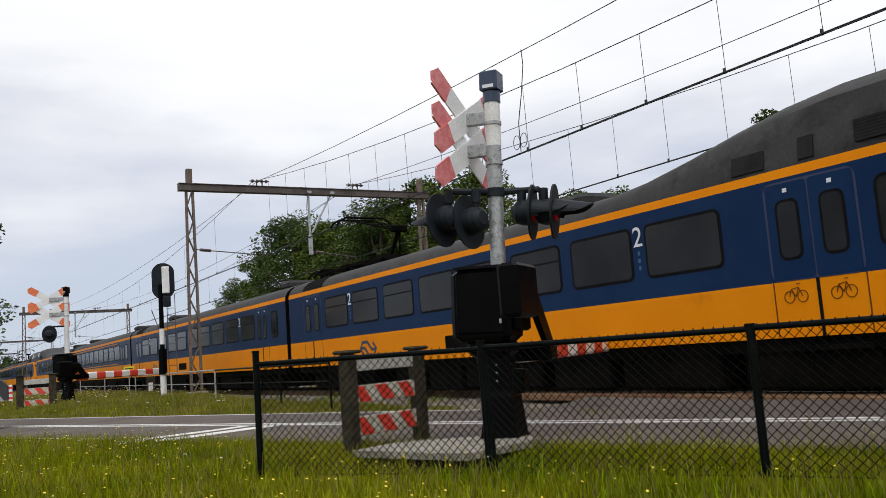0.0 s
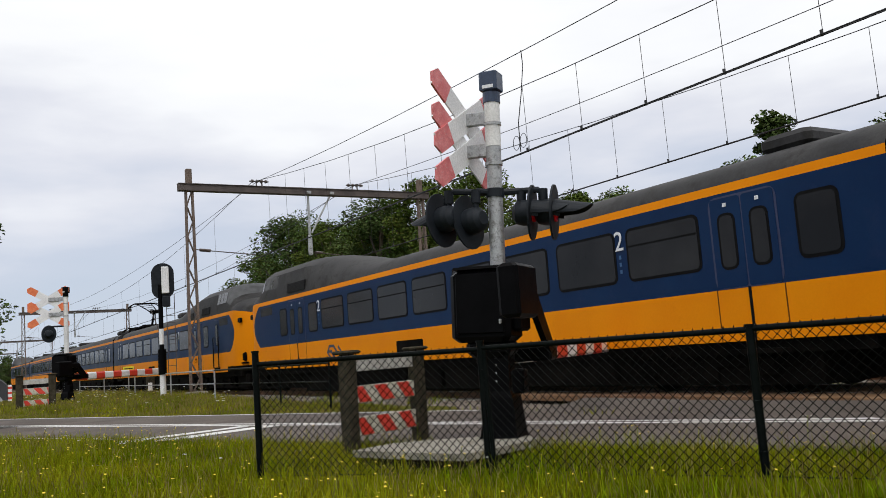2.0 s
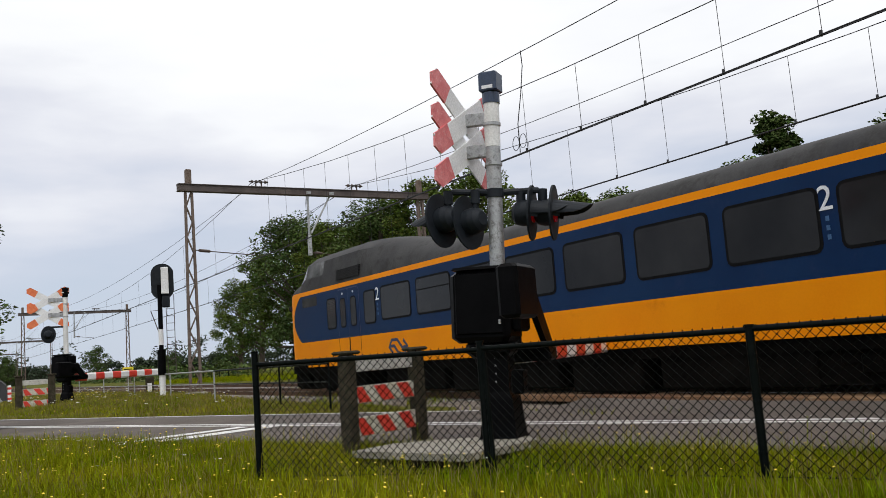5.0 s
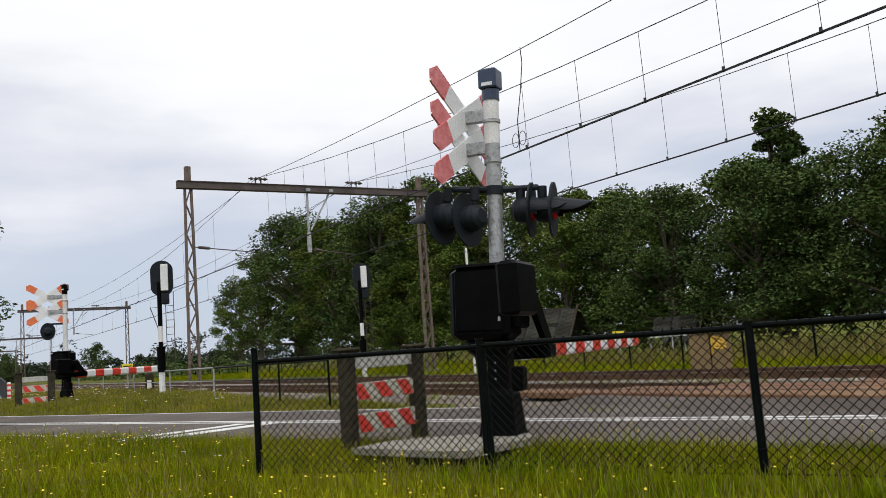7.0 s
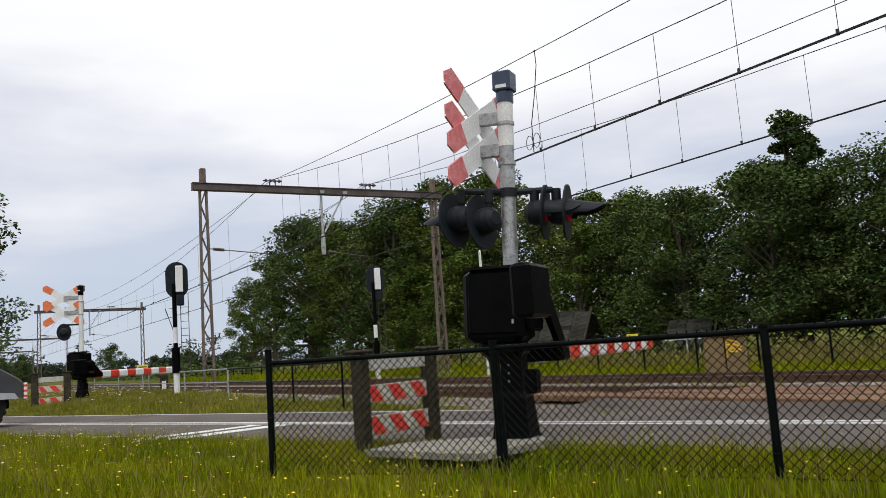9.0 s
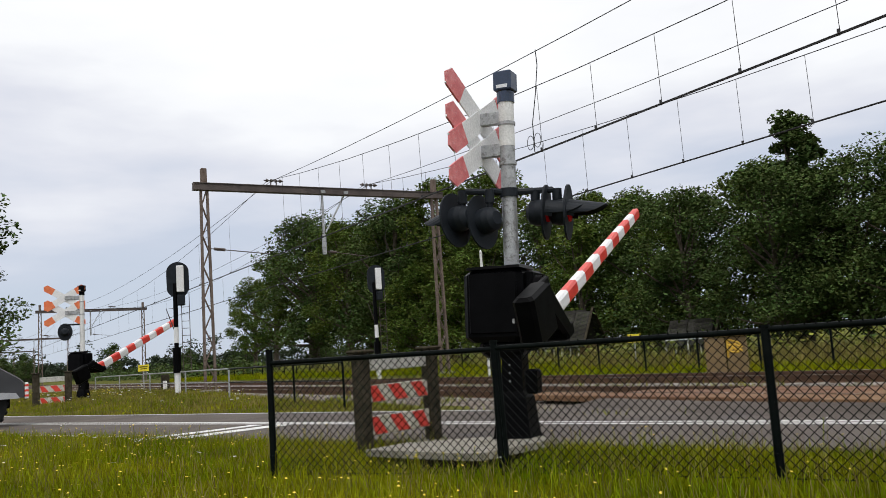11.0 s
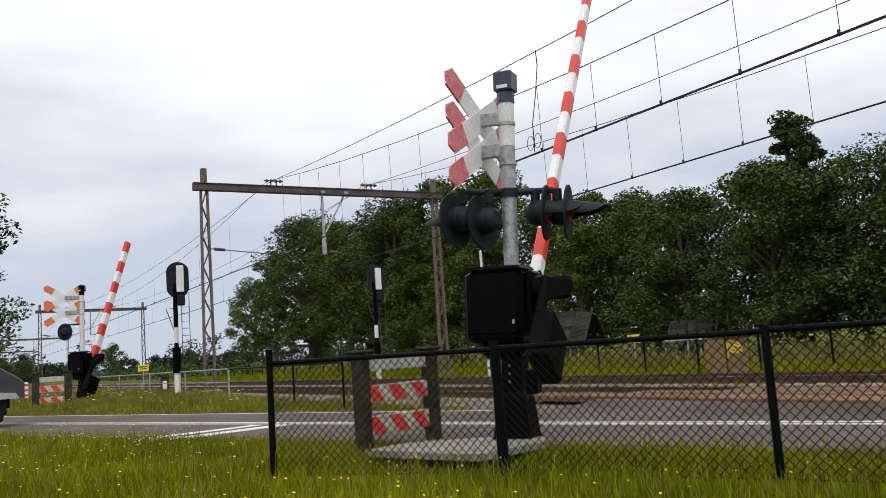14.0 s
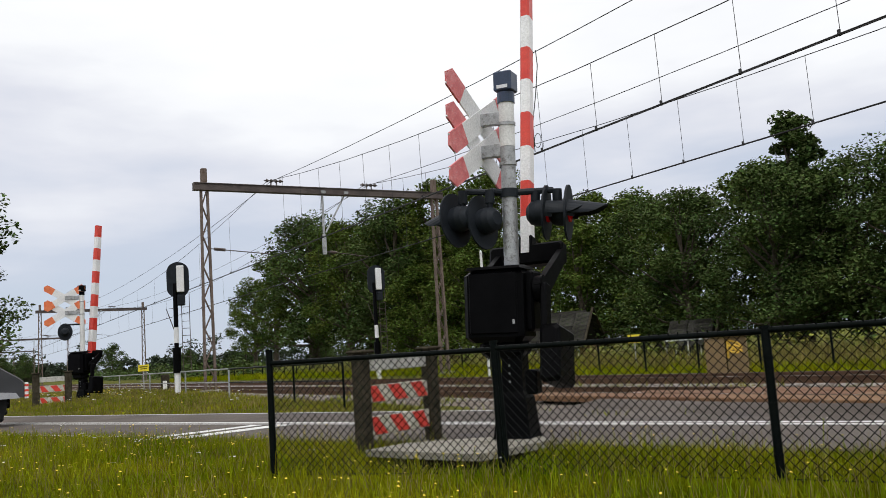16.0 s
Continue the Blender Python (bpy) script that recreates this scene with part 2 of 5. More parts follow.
CAB_GLASS = material("pale_cab_glass", (0.055, 0.057, 0.06), (0.09, 0.092, 0.095), 0.12, scale=1.5, fine=5, bump=0, spec=0.3)
FLOWER_YELLOW = material("yellow_petals", (0.75, 0.52, 0.02), (0.8, 0.6, 0.04), 0.7, scale=5, fine=10, bump=0)
FLOWER_WHITE = material("white_petals", (0.7, 0.7, 0.64), (0.78, 0.78, 0.72), 0.7, scale=5, fine=10, bump=0)


# ---- mesh helpers ----
class Mb:
    """Collects vertices and faces of one mesh."""

    def __init__(self):
        self.v, self.f, self.mi = [], [], []

    def add(self, verts, faces, m=None, mi=0):
        o = len(self.v)
        self.v += [tuple(m @ Vector(p)) if m is not None else tuple(p) for p in verts]
        self.f += [tuple(i + o for i in f) for f in faces]
        self.mi += [mi] * len(faces)
        return self

    def box(self, c, s, m=None, ch=0.0, mi=0):
        """A box round c of size s, with its upright and lying edges chamfered by ch."""
        x, y, z = (k / 2 for k in s)
        if ch <= 0:
            vs = [(c[0] + i * x, c[1] + j * y, c[2] + k * z) for i in (-1, 1) for j in (-1, 1) for k in (-1, 1)]
            fs = [(0, 1, 3, 2), (4, 6, 7, 5), (0, 4, 5, 1), (2, 3, 7, 6), (0, 2, 6, 4), (1, 5, 7, 3)]
            return self.add(vs, fs, m, mi)
        ch = min(ch, x * 0.9, y * 0.9, z * 0.9)
        ring = lambda a, b: [(-a + ch, -b), (a - ch, -b), (a, -b + ch), (a, b - ch), (a - ch, b), (-a + ch, b), (-a, b - ch), (-a, -b + ch)]
        vs = []
        for zz, k in ((-z, ch), (-z + ch, 0), (z - ch, 0), (z, ch)):
            vs += [(c[0] + px, c[1] + py, c[2] + zz) for px, py in ring(x - k, y - k)]
        fs = [tuple(range(7, -1, -1)), tuple(range(24, 32))]
        for r in range(3):
            fs += [(r * 8 + i, r * 8 + (i + 1) % 8, r * 8 + 8 + (i + 1) % 8, r * 8 + 8 + i) for i in range(8)]
        return self.add(vs, fs, m, mi)

    def tube(self, p0, p1, r0, r1=None, n=8, caps=True, m=None, mi=0):
        p0, p1 = Vector(p0), Vector(p1)
        r1 = r0 if r1 is None else r1
        d = (p1 - p0).normalized()
        a = d.orthogonal().normalized()
        b = d.cross(a)
        vs = [p + (a * math.cos(2 * math.pi * i / n) + b * math.sin(2 * math.pi * i / n)) * r for p, r in ((p0, r0), (p1, r1)) for i in range(n)]
        fs = [(i, (i + 1) % n, n + (i + 1) % n, n + i) for i in range(n)]
        if caps:
            fs += [tuple(range(n - 1, -1, -1)), tuple(range(n, 2 * n))]
        return self.add(vs, fs, m, mi)

    def path(self, pts, r, n=5):
        """One continuous tube along the points."""
        P = [Vector(p) for p in pts]
        dirs = [((P[min(i + 1, len(P) - 1)] - P[max(i - 1, 0)])).normalized() for i in range(len(P))]
        a = dirs[0].orthogonal().normalized()
        vs = []
        for p, d in zip(P, dirs):
            a = (a - d * a.dot(d)).normalized()
            b = d.cross(a)
            vs += [p + (a * math.cos(2 * math.pi * i / n) + b * math.sin(2 * math.pi * i / n)) * r for i in range(n)]
        fs = [(k * n + i, k * n + (i + 1) % n, (k + 1) * n + (i + 1) % n, (k + 1) * n + i) for k in range(len(P) - 1) for i in range(n)]
        return self.add(vs, fs + [tuple(range(n - 1, -1, -1)), tuple(range(len(vs) - n, len(vs)))])

    def slab(self, pts, z0, z1, m=None, mi=0):
        """An outline in x and y, drawn up from z0 to z1."""
        n = len(pts)
        vs = [(x, y, z0) for x, y in pts] + [(x, y, z1) for x, y in pts]
        return self.add(vs, [tuple(range(n - 1, -1, -1)), tuple(range(n, 2 * n))] + [(i, (i + 1) % n, n + (i + 1) % n, n + i) for i in range(n)], m, mi)

    def plate(self, pts, x0, x1, mi=0, m=None):
        """An outline in y and z, drawn from x0 to x1."""
        n = len(pts)
        vs = [(x0, y, z) for y, z in pts] + [(x1, y, z) for y, z in pts]
        return self.add(vs, [tuple(range(n)), tuple(range(2 * n - 1, n - 1, -1))] + [(n + i, n + (i + 1) % n, (i + 1) % n, i) for i in range(n)], m, mi)

    def mesh(self, name, mats, smooth=False):
        me = bpy.data.meshes.new(name)
        me.from_pydata(self.v, [], self.f)
        for k in (mats if isinstance(mats, (list, tuple)) else [mats]):
            me.materials.append(k)
        if isinstance(mats, (list, tuple)) and len(mats) > 1:
            me.polygons.foreach_set("material_index", self.mi)
        if smooth:
            me.polygons.foreach_set("use_smooth", [True] * len(me.polygons))
            me.set_sharp_from_angle(angle=radians(40))
        me.update()
        return me


def part(name, mb, mats, parent=None, label="", smooth=False, at=None):
    ob = new(name, mb if isinstance(mb, bpy.types.Mesh) else mb.mesh(name, mats, smooth))
    if parent is not None:
        ob.parent = parent
    if at is not None:
        ob.matrix_basis = at
    if label:
        ob["label"] = label
    return ob


def thing(name, m, label, category, group="", kind=""):
    ob = new(name)
    ob.empty_display_size = 0.2
    ob.matrix_basis = m
    return tagged(ob, label, category, group, kind)


def letters(body, size, depth=0.004):
    cu = bpy.data.curves.new("letters", "FONT")
    cu.body, cu.size, cu.extrude, cu.align_x = body, size, depth, "CENTER"
    ob = bpy.data.objects.new("letters", cu)
    scene.collection.objects.link(ob)
    me = bpy.data.meshes.new_from_object(ob.evaluated_get(bpy.context.evaluated_depsgraph_get()))
    bpy.data.objects.remove(ob)
    return me


def rounded(y0, y1, z0, z1, r, k=3):
    pts = []
    for cy, cz, a0 in ((y1 - r, z0 + r, -90), (y1 - r, z1 - r, 0), (y0 + r, z1 - r, 90), (y0 + r, z0 + r, 180)):
        pts += [(cy + r * math.cos(radians(a0 + 90 * i / k)), cz + r * math.sin(radians(a0 + 90 * i / k))) for i in range(k + 1)]
    return pts


def smooth01(x):
    x = min(1.0, max(0.0, x))
    return x * x * (3 - 2 * x)


# ---- ground, road, track bed ----
NEAR_TRACK, FAR_TRACK, RAIL_TOP = 12.12, 16.7, 0.25
SLOPE = -0.375                      # the road drifts this much in x for each metre of y


def road_mid(y):
    return 7.3 + SLOPE * (y - 14)


def road_z(x):
    return 0.02 + 0.215 * smooth01((x - 10.25) / 0.4) - 0.15 * smooth01((x - 19.0) / 4.0)


def ground_z(x, y):
    m = road_mid(y)
    if -3.4 < x - m < 3.9:
        return -0.06 if x < 8.5 else -0.10
    z = 0.26 * smooth01((y - 22) / 16) * smooth01((x - m - 3.2) / 2.0)
    z += 0.05 * noise.noise((x * 0.35, y * 0.35, 0)) * (1 if abs(x) < 60 and abs(y) < 120 else 0)
    z -= 0.13 * math.exp(-(((x - 4.75) * 0.9 + (y - 8.3) * 0.42) / 0.55) ** 2 - (((y - 8.3) * 0.9 - (x - 4.75) * 0.42) / 1.1) ** 2)
    if 9.4 < x < 19.2:
        z = min(z, 0.0)
    return z


def axis(fine0, fine1, step, far):
    a = list(np.arange(fine0, fine1 + 1e-6, step))
    lo, hi, d = fine0, fine1, step
    while hi < far:
        d *= 1.5
        lo, hi = lo - d, hi + d
        a = [lo] + a + [hi]
    return a


def build_ground():
    xs, ys = axis(-12, 30, 0.6, 2600), axis(-12, 70, 0.8, 2600)
    vs = [(x, y, ground_z(x, y)) for x in xs for y in ys]
    n = len(ys)
    fs = [(i * n + j, (i + 1) * n + j, (i + 1) * n + j + 1, i * n + j + 1) for i in range(len(xs) - 1) for j in range(n - 1)]
    ob = part("ground", Mb().add(vs, fs), GRASS_GROUND, smooth=True)
    tagged(ob, "flat green grass land reaching to the horizon", "ground", kind="structure")


def build_road():
    ys = list(np.arange(-40, 130, 0.5))
    offs = (-2.75, -2.65, *np.linspace(-2.4, 2.5, 25), 2.75, 2.85)
    vs = []
    for y in ys:
        for k in offs:
            x = road_mid(y) + k
            vs.append((x, y, road_z(x) - (0.12 if k in (offs[0], offs[-1]) else 0.0)))
    n = len(offs)
    fs = [(i * n + j, i * n + j + 1, (i + 1) * n + j + 1, (i + 1) * n + j) for i in range(len(ys) - 1) for j in range(n - 1)]
    road = tagged(part("road", Mb().add(vs, fs), ASPHALT), "worn grey asphalt road running up to the level crossing", "road", kind="structure")

    def stripe(pts):
        mb = Mb()
        for (xa0, xa1, ya), (xb0, xb1, yb) in zip(pts, pts[1:]):
            vs = [(x, y, road_z(x) + 0.006) for x, y in ((xa0, ya), (xa1, ya), (xb1, yb), (xb0, yb))]
            mb.add(vs + [(x, y, z - 0.012) for x, y, z in vs], [(0, 1, 2, 3), (4, 7, 6, 5), (0, 4, 5, 1), (1, 5, 6, 2), (2, 6, 7, 3), (3, 7, 4, 0)])
        return mb
    for off in (-0.17, 0.13):
        part("centre_line", stripe([(road_mid(y) + off - 0.055, road_mid(y) + off + 0.055, y) for y in np.arange(0.0, 110, 0.5)]), ROAD_PAINT, road, "white painted centre line")
    for x in (2.58, -2.66):
        part("edge_line", stripe([(road_mid(y) + x - 0.04, road_mid(y) + x + 0.04, y) for y in np.arange(14.0 if x > 0 else 18, 110, 1.0)]), ROAD_PAINT, road, "thin white edge line")
    for a, b, c, d in (((3.05, 17.05), (5.55, 17.62), (5.65, 17.32), (3.25, 16.72)), ((3.55, 16.35), (5.85, 17.0), (6.0, 16.6), (3.9, 15.98))):
        mb = Mb().slab([a, b, c, d][::-1], 0.012, 0.026)
        part("stop_line", mb, ROAD_PAINT, road, "worn white stop marking")


def build_track(x0, name):
    mb = Mb()
    prof = [(-2.3, -0.12), (-1.6, 0.06), (1.6, 0.06), (2.3, -0.12)]
    ys = list(np.arange(-420, 620, 10.0))
    mb.add([(x0 + a, y, b) for y in ys for a, b in prof], [(i * 4 + j, i * 4 + j + 1, i * 4 + 5 + j, i * 4 + 4 + j) for i in range(len(ys) - 1) for j in range(3)])
    rng = np.random.default_rng(int(x0))
    st = Mb()
    for _ in range(9000):
        y = 8 + 62 * rng.random() ** 1.6
        a = rng.uniform(-2.2, 2.2)
        z = 0.06 if abs(a) < 1.6 else 0.06 - 0.257 * (abs(a) - 1.6)
        if abs(x0 + a - road_mid(y)) < 3.1:
            continue
        r = rng.uniform(0.02, 0.045)
        t = rng.uniform(0, 6.3)
        c, s = math.cos(t) * r, math.sin(t) * r
        st.add([(x0 + a + c, y + s, z), (x0 + a - s, y + c, z), (x0 + a - c, y - s, z), (x0 + a + s, y - c, z), (x0 + a, y, z + r * 1.1)], [(0, 1, 4), (1, 2, 4), (2, 3, 4), (3, 0, 4)])
    bed = tagged(part(name, mb, BALLAST), "brown-grey ballast bed under a railway track", "track bed", kind="structure")
    tagged(part("ballast_stones", st, BALLAST, bed), kind="stuff")
    for side in (-0.7525, 0.7525):
        rail = Mb()
        x = x0 + side
        for w, za, zb in ((0.14, 0.085, 0.10), (0.02, 0.10, 0.215), (0.07, 0.215, RAIL_TOP - 0.006)):
            rail.box((x, 100, (za + zb) / 2), (w, 1040, zb - za))
        rl = part("rail", rail, RAIL_STEEL, bed, "rusty steel rail")
        part("rail_head", Mb().box((x, 100, RAIL_TOP - 0.003), (0.055, 1040, 0.006)), RAIL_HEAD, rl, "worn shiny rail head")
    sl = Mb().box((0, 0, 0), (2.5, 0.26, 0.12), ch=0.03).mesh("sleeper", SLEEPER)
    for i in range(110):
        y = 10.5 + 0.6 * i
        part("sleeper", sl, None, bed, at=pose(x0, y, 0.03))
    # deck of the level crossing between and beside the rails
    for a0, a1 in ((-1.55, -0.83), (-0.66, -0.02), (0.02, 0.66), (0.83, 1.55)):
        for i in range(9):
            mid = 14 - (x0 + (a0 + a1) / 2 - 7.3) / 0.375
            y = mid - 9.6 + 2.4 * i
            part("deck_panel", Mb().box((0, 0, 0), (a1 - a0, 2.36, 0.12), ch=0.012), RUST_DECK, bed, at=pose(x0 + (a0 + a1) / 2, y, 0.185))


build_ground()
build_road()
build_track(NEAR_TRACK, "near_track_bed")
build_track(FAR_TRACK, "far_track_bed")


# ---- overhead line ----
def lattice_mast(parent, h, w=0.42, taper=0.62, name="mast"):
    mb = Mb()
    n = int(h / 0.62)
    wid = lambda z: w * (1 - (1 - taper) * z / h)
    for s in (-1, 1):
        a, b = s * wid(0) / 2, s * wid(h) / 2
        vs = []
        for xx, zz in ((a, 0), (b, h)):
            vs += [(xx - 0.045, -0.07, zz), (xx + 0.045, -0.07, zz), (xx + 0.045, 0.07, zz), (xx - 0.045, 0.07, zz)]
        mb.add(vs, [(3, 2, 1, 0), (4, 5, 6, 7)] + [(i, (i + 1) % 4, 4 + (i + 1) % 4, 4 + i) for i in range(4)])
    leg = part(name, mb, MAST_STEEL, parent)
    lac = Mb()
    for i in range(n):
        z0, z1 = h * i / n, h * (i + 1) / n
        s = 1 if i % 2 else -1
        for yy in (-0.06, 0.06):
            lac.tube((s * wid(z0) / 2 * 0.8, yy, z0), (-s * wid(z1) / 2 * 0.8, yy, z1), 0.022, n=4)
    part("lacing", lac, MAST_STEEL, parent)
    return leg


def gantry(y, tall=8.75, near_x=9.4, far_x=20.4):
    g = thing("catenary_gantry", pose(0, y, 0), "brown steel lattice portal carrying overhead wires across both tracks", "gantry", "portals along the railway")
    for x, top in ((near_x, 9.55), (far_x, 9.35)):
        m = new("mast")
        m.parent, m.matrix_basis = g, pose(x, 0, 0.25)
        m["label"] = "tapered lattice mast of oxidised steel"
        lattice_mast(m, tall - 0.4, name="upright")
        part("mast_head", Mb().box((0, 0, tall - 0.4 + 0.45), (0.24, 0.22, 0.95), ch=0.02), MAST_STEEL, m)
        part("footing", Mb().box((0, 0, -0.12), (0.8, 0.7, 0.5), ch=0.05), CONCRETE, m, "concrete footing")
    part("beam", Mb().box(((near_x + far_x) / 2, 0, tall), (far_x - near_x + 0.9, 0.26, 0.30), ch=0.02).box(((near_x + far_x) / 2, 0, tall + 0.14), (far_x - near_x + 0.9, 0.34, 0.03)).box(((near_x + far_x) / 2, 0, tall - 0.14), (far_x - near_x + 0.9, 0.34, 0.03)), BEAM_STEEL, g, "dark steel cross beam")
    for x in (12.4, 16.95):
        ins = Mb()
        for k in range(4):
            ins.tube((x - 0.3 + 0.2 * k, 0, tall + 0.38), (x - 0.22 + 0.2 * k, 0, tall + 0.38), 0.085, 0.06, 10)
        ins.tube((x - 0.4, 0, tall + 0.38), (x + 0.45, 0, tall + 0.38), 0.03, n=6)
        ins.tube((x - 0.1, 0, tall + 0.15), (x - 0.1, 0, tall + 0.38), 0.03, n=6).tube((x + 0.15, 0, tall + 0.15), (x + 0.15, 0, tall + 0.38), 0.03, n=6)
        part("insulator", ins, INSULATOR, g)
    # drop bracket with its steady arm, on the far track's side
    br = Mb().tube((14.65, 0, tall - 0.1), (14.65, 0, 5.9), 0.055, n=6).tube((15.75, 0, tall - 0.1), (14.75, 0, 6.9), 0.04, n=6)
    br.box((14.65, 0, 6.35), (0.16, 0.16, 0.9), ch=0.02).box((14.65, 0, tall - 0.05), (0.2, 0.36, 0.12)).box((15.75, 0, tall - 0.05), (0.2, 0.36, 0.12))
    part("drop_bracket", br, GALV, g, "galvanised drop bracket")
    part("steady_arm", Mb().tube((14.7, 0, 6.05), (16.7, -0.1, 5.8), 0.02, n=5).tube((14.9, 0, 6.03), (15.2, 0, 6.0), 0.06, n=8), INSULATOR, g)
    part("registration_arm", Mb().tube((near_x + 0.2, 0, 6.15), (12.1, -0.1, 5.92), 0.022, n=5).tube((near_x + 0.35, 0, 6.14), (near_x + 0.8, 0, 6.1), 0.065, n=8), INSULATOR, g)
    return g


GANTRIES = (-23.2, 35.2, 105.0, 175.0, 245.0, 315.0)
for gy in GANTRIES:
    gantry(gy)


def overhead_line(x, feeder_x, contact_z, low, feeder_low, label):
    line = thing("overhead_line", pose(0, 0, 0), label, "overhead wire", "overhead wires")
    sag = lambda u, top, bottom: bottom + (top - bottom) * (2 * u - 1) ** 2
    cw, ms, fd = ([], []), [], []
    for a, b in zip(GANTRIES, GANTRIES[1:]):
        L = b - a
        n = 14 if a < 40 else 8
        pts = [(x, a + L * k / n, contact_z + 0.03 * math.sin(k)) for k in range(n + 1)]
        for off, lst in zip((-0.03, 0.03), cw):
            lst += [(p[0] + off, p[1], contact_z) for p in pts[1:]]
        ms += [(x, p[1], sag(k / n, 9.1, low)) for k, p in enumerate(pts)][1:]
        fd += [(feeder_x, p[1], sag(k / n, 9.1, feeder_low)) for k, p in enumerate(pts)][1:]
        if a < 120:
            nd = 30 if a < 0 else 12
            for k in range(1, nd):
                y = a + L * k / nd
                z = sag(k / nd, 9.1, low)
                dr = part("dropper", Mb().tube((x, y, z), (x + 0.03, y, contact_z), 0.006, n=4), WIRE, line)
                part("clip", Mb().tube((x, y, contact_z - 0.02), (x, y, contact_z + 0.08), 0.03, n=5), WIRE, dr)
    for lst in cw:
        part("contact_wire", Mb().path(lst, 0.013), WIRE, line)
    part("messenger_wire", Mb().path(ms, 0.011), WIRE, line)
    part("feeder_wire", Mb().path(fd, 0.0115), WIRE, line)
    return line


near_line = overhead_line(NEAR_TRACK, 12.3, 5.76, 7.1, 8.15, "thin overhead wires with droppers above the near track")
far_line = overhead_line(FAR_TRACK, 16.9, 5.74, 7.22, 8.17, "thin overhead wires with droppers above the far track")
jump = Mb().path([(12.3, 15.9, 8.3), (12.28, 15.85, 7.9), (12.2, 15.9, 7.2), (12.12, 16.0, 6.5), (12.12, 16.0, 5.8)], 0.012)
for k in range(14):
    a, b = 2 * math.pi * k / 14, 2 * math.pi * (k + 1) / 14
    for s in (-1, 1):
        jump.tube((12.12, 16.0 + s * (0.14 - 0.13 * math.cos(a)), 6.05 + 0.17 * math.sin(a)), (12.12, 16.0 + s * (0.14 - 0.13 * math.cos(b)), 6.05 + 0.17 * math.sin(b)), 0.008, n=4)
part("jumper_wire", jump, WIRE, near_line, "looped jumper wire")


# ---- the train ----
HALF = 1.39
# half-width factor and height above the rail, from the skirt to the ridge
PROFILE = [(1.0, 0.82), (1.0, 1.04), (1.0, 1.24)] + [(1.0, z) for z in (1.63, 1.72, 1.82, 1.95, 2.10, 2.25, 2.40, 2.55, 2.70, 2.85, 2.97, 3.07, 3.14)] + [(0.99, 3.28), (0.93, 3.44), (0.80, 3.58), (0.55, 3.70), (0.28, 3.77), (0.0, 3.79)]
FIRST_BLUE, FIRST_STRIPE, FIRST_ROOF = 3, 15, 16


def rear_louvre(car, s, a, b):
    lv = Mb()
    for k in range(8):
        u = 0.25 + 2.3 * k / 7
        (f0, z0), (f1, z1) = PROFILE[FIRST_ROOF + int(u)], PROFILE[FIRST_ROOF + int(u) + 1]
        q = u - int(u)
        lv.box((s * (HALF * (f0 + (f1 - f0) * q) + 0.004), (a + b) / 2, z0 + (z1 - z0) * q), (0.05, b - a, 0.03))
    part("louvre", lv, ROOF_DARK, car, "dark slatted roof louvre")


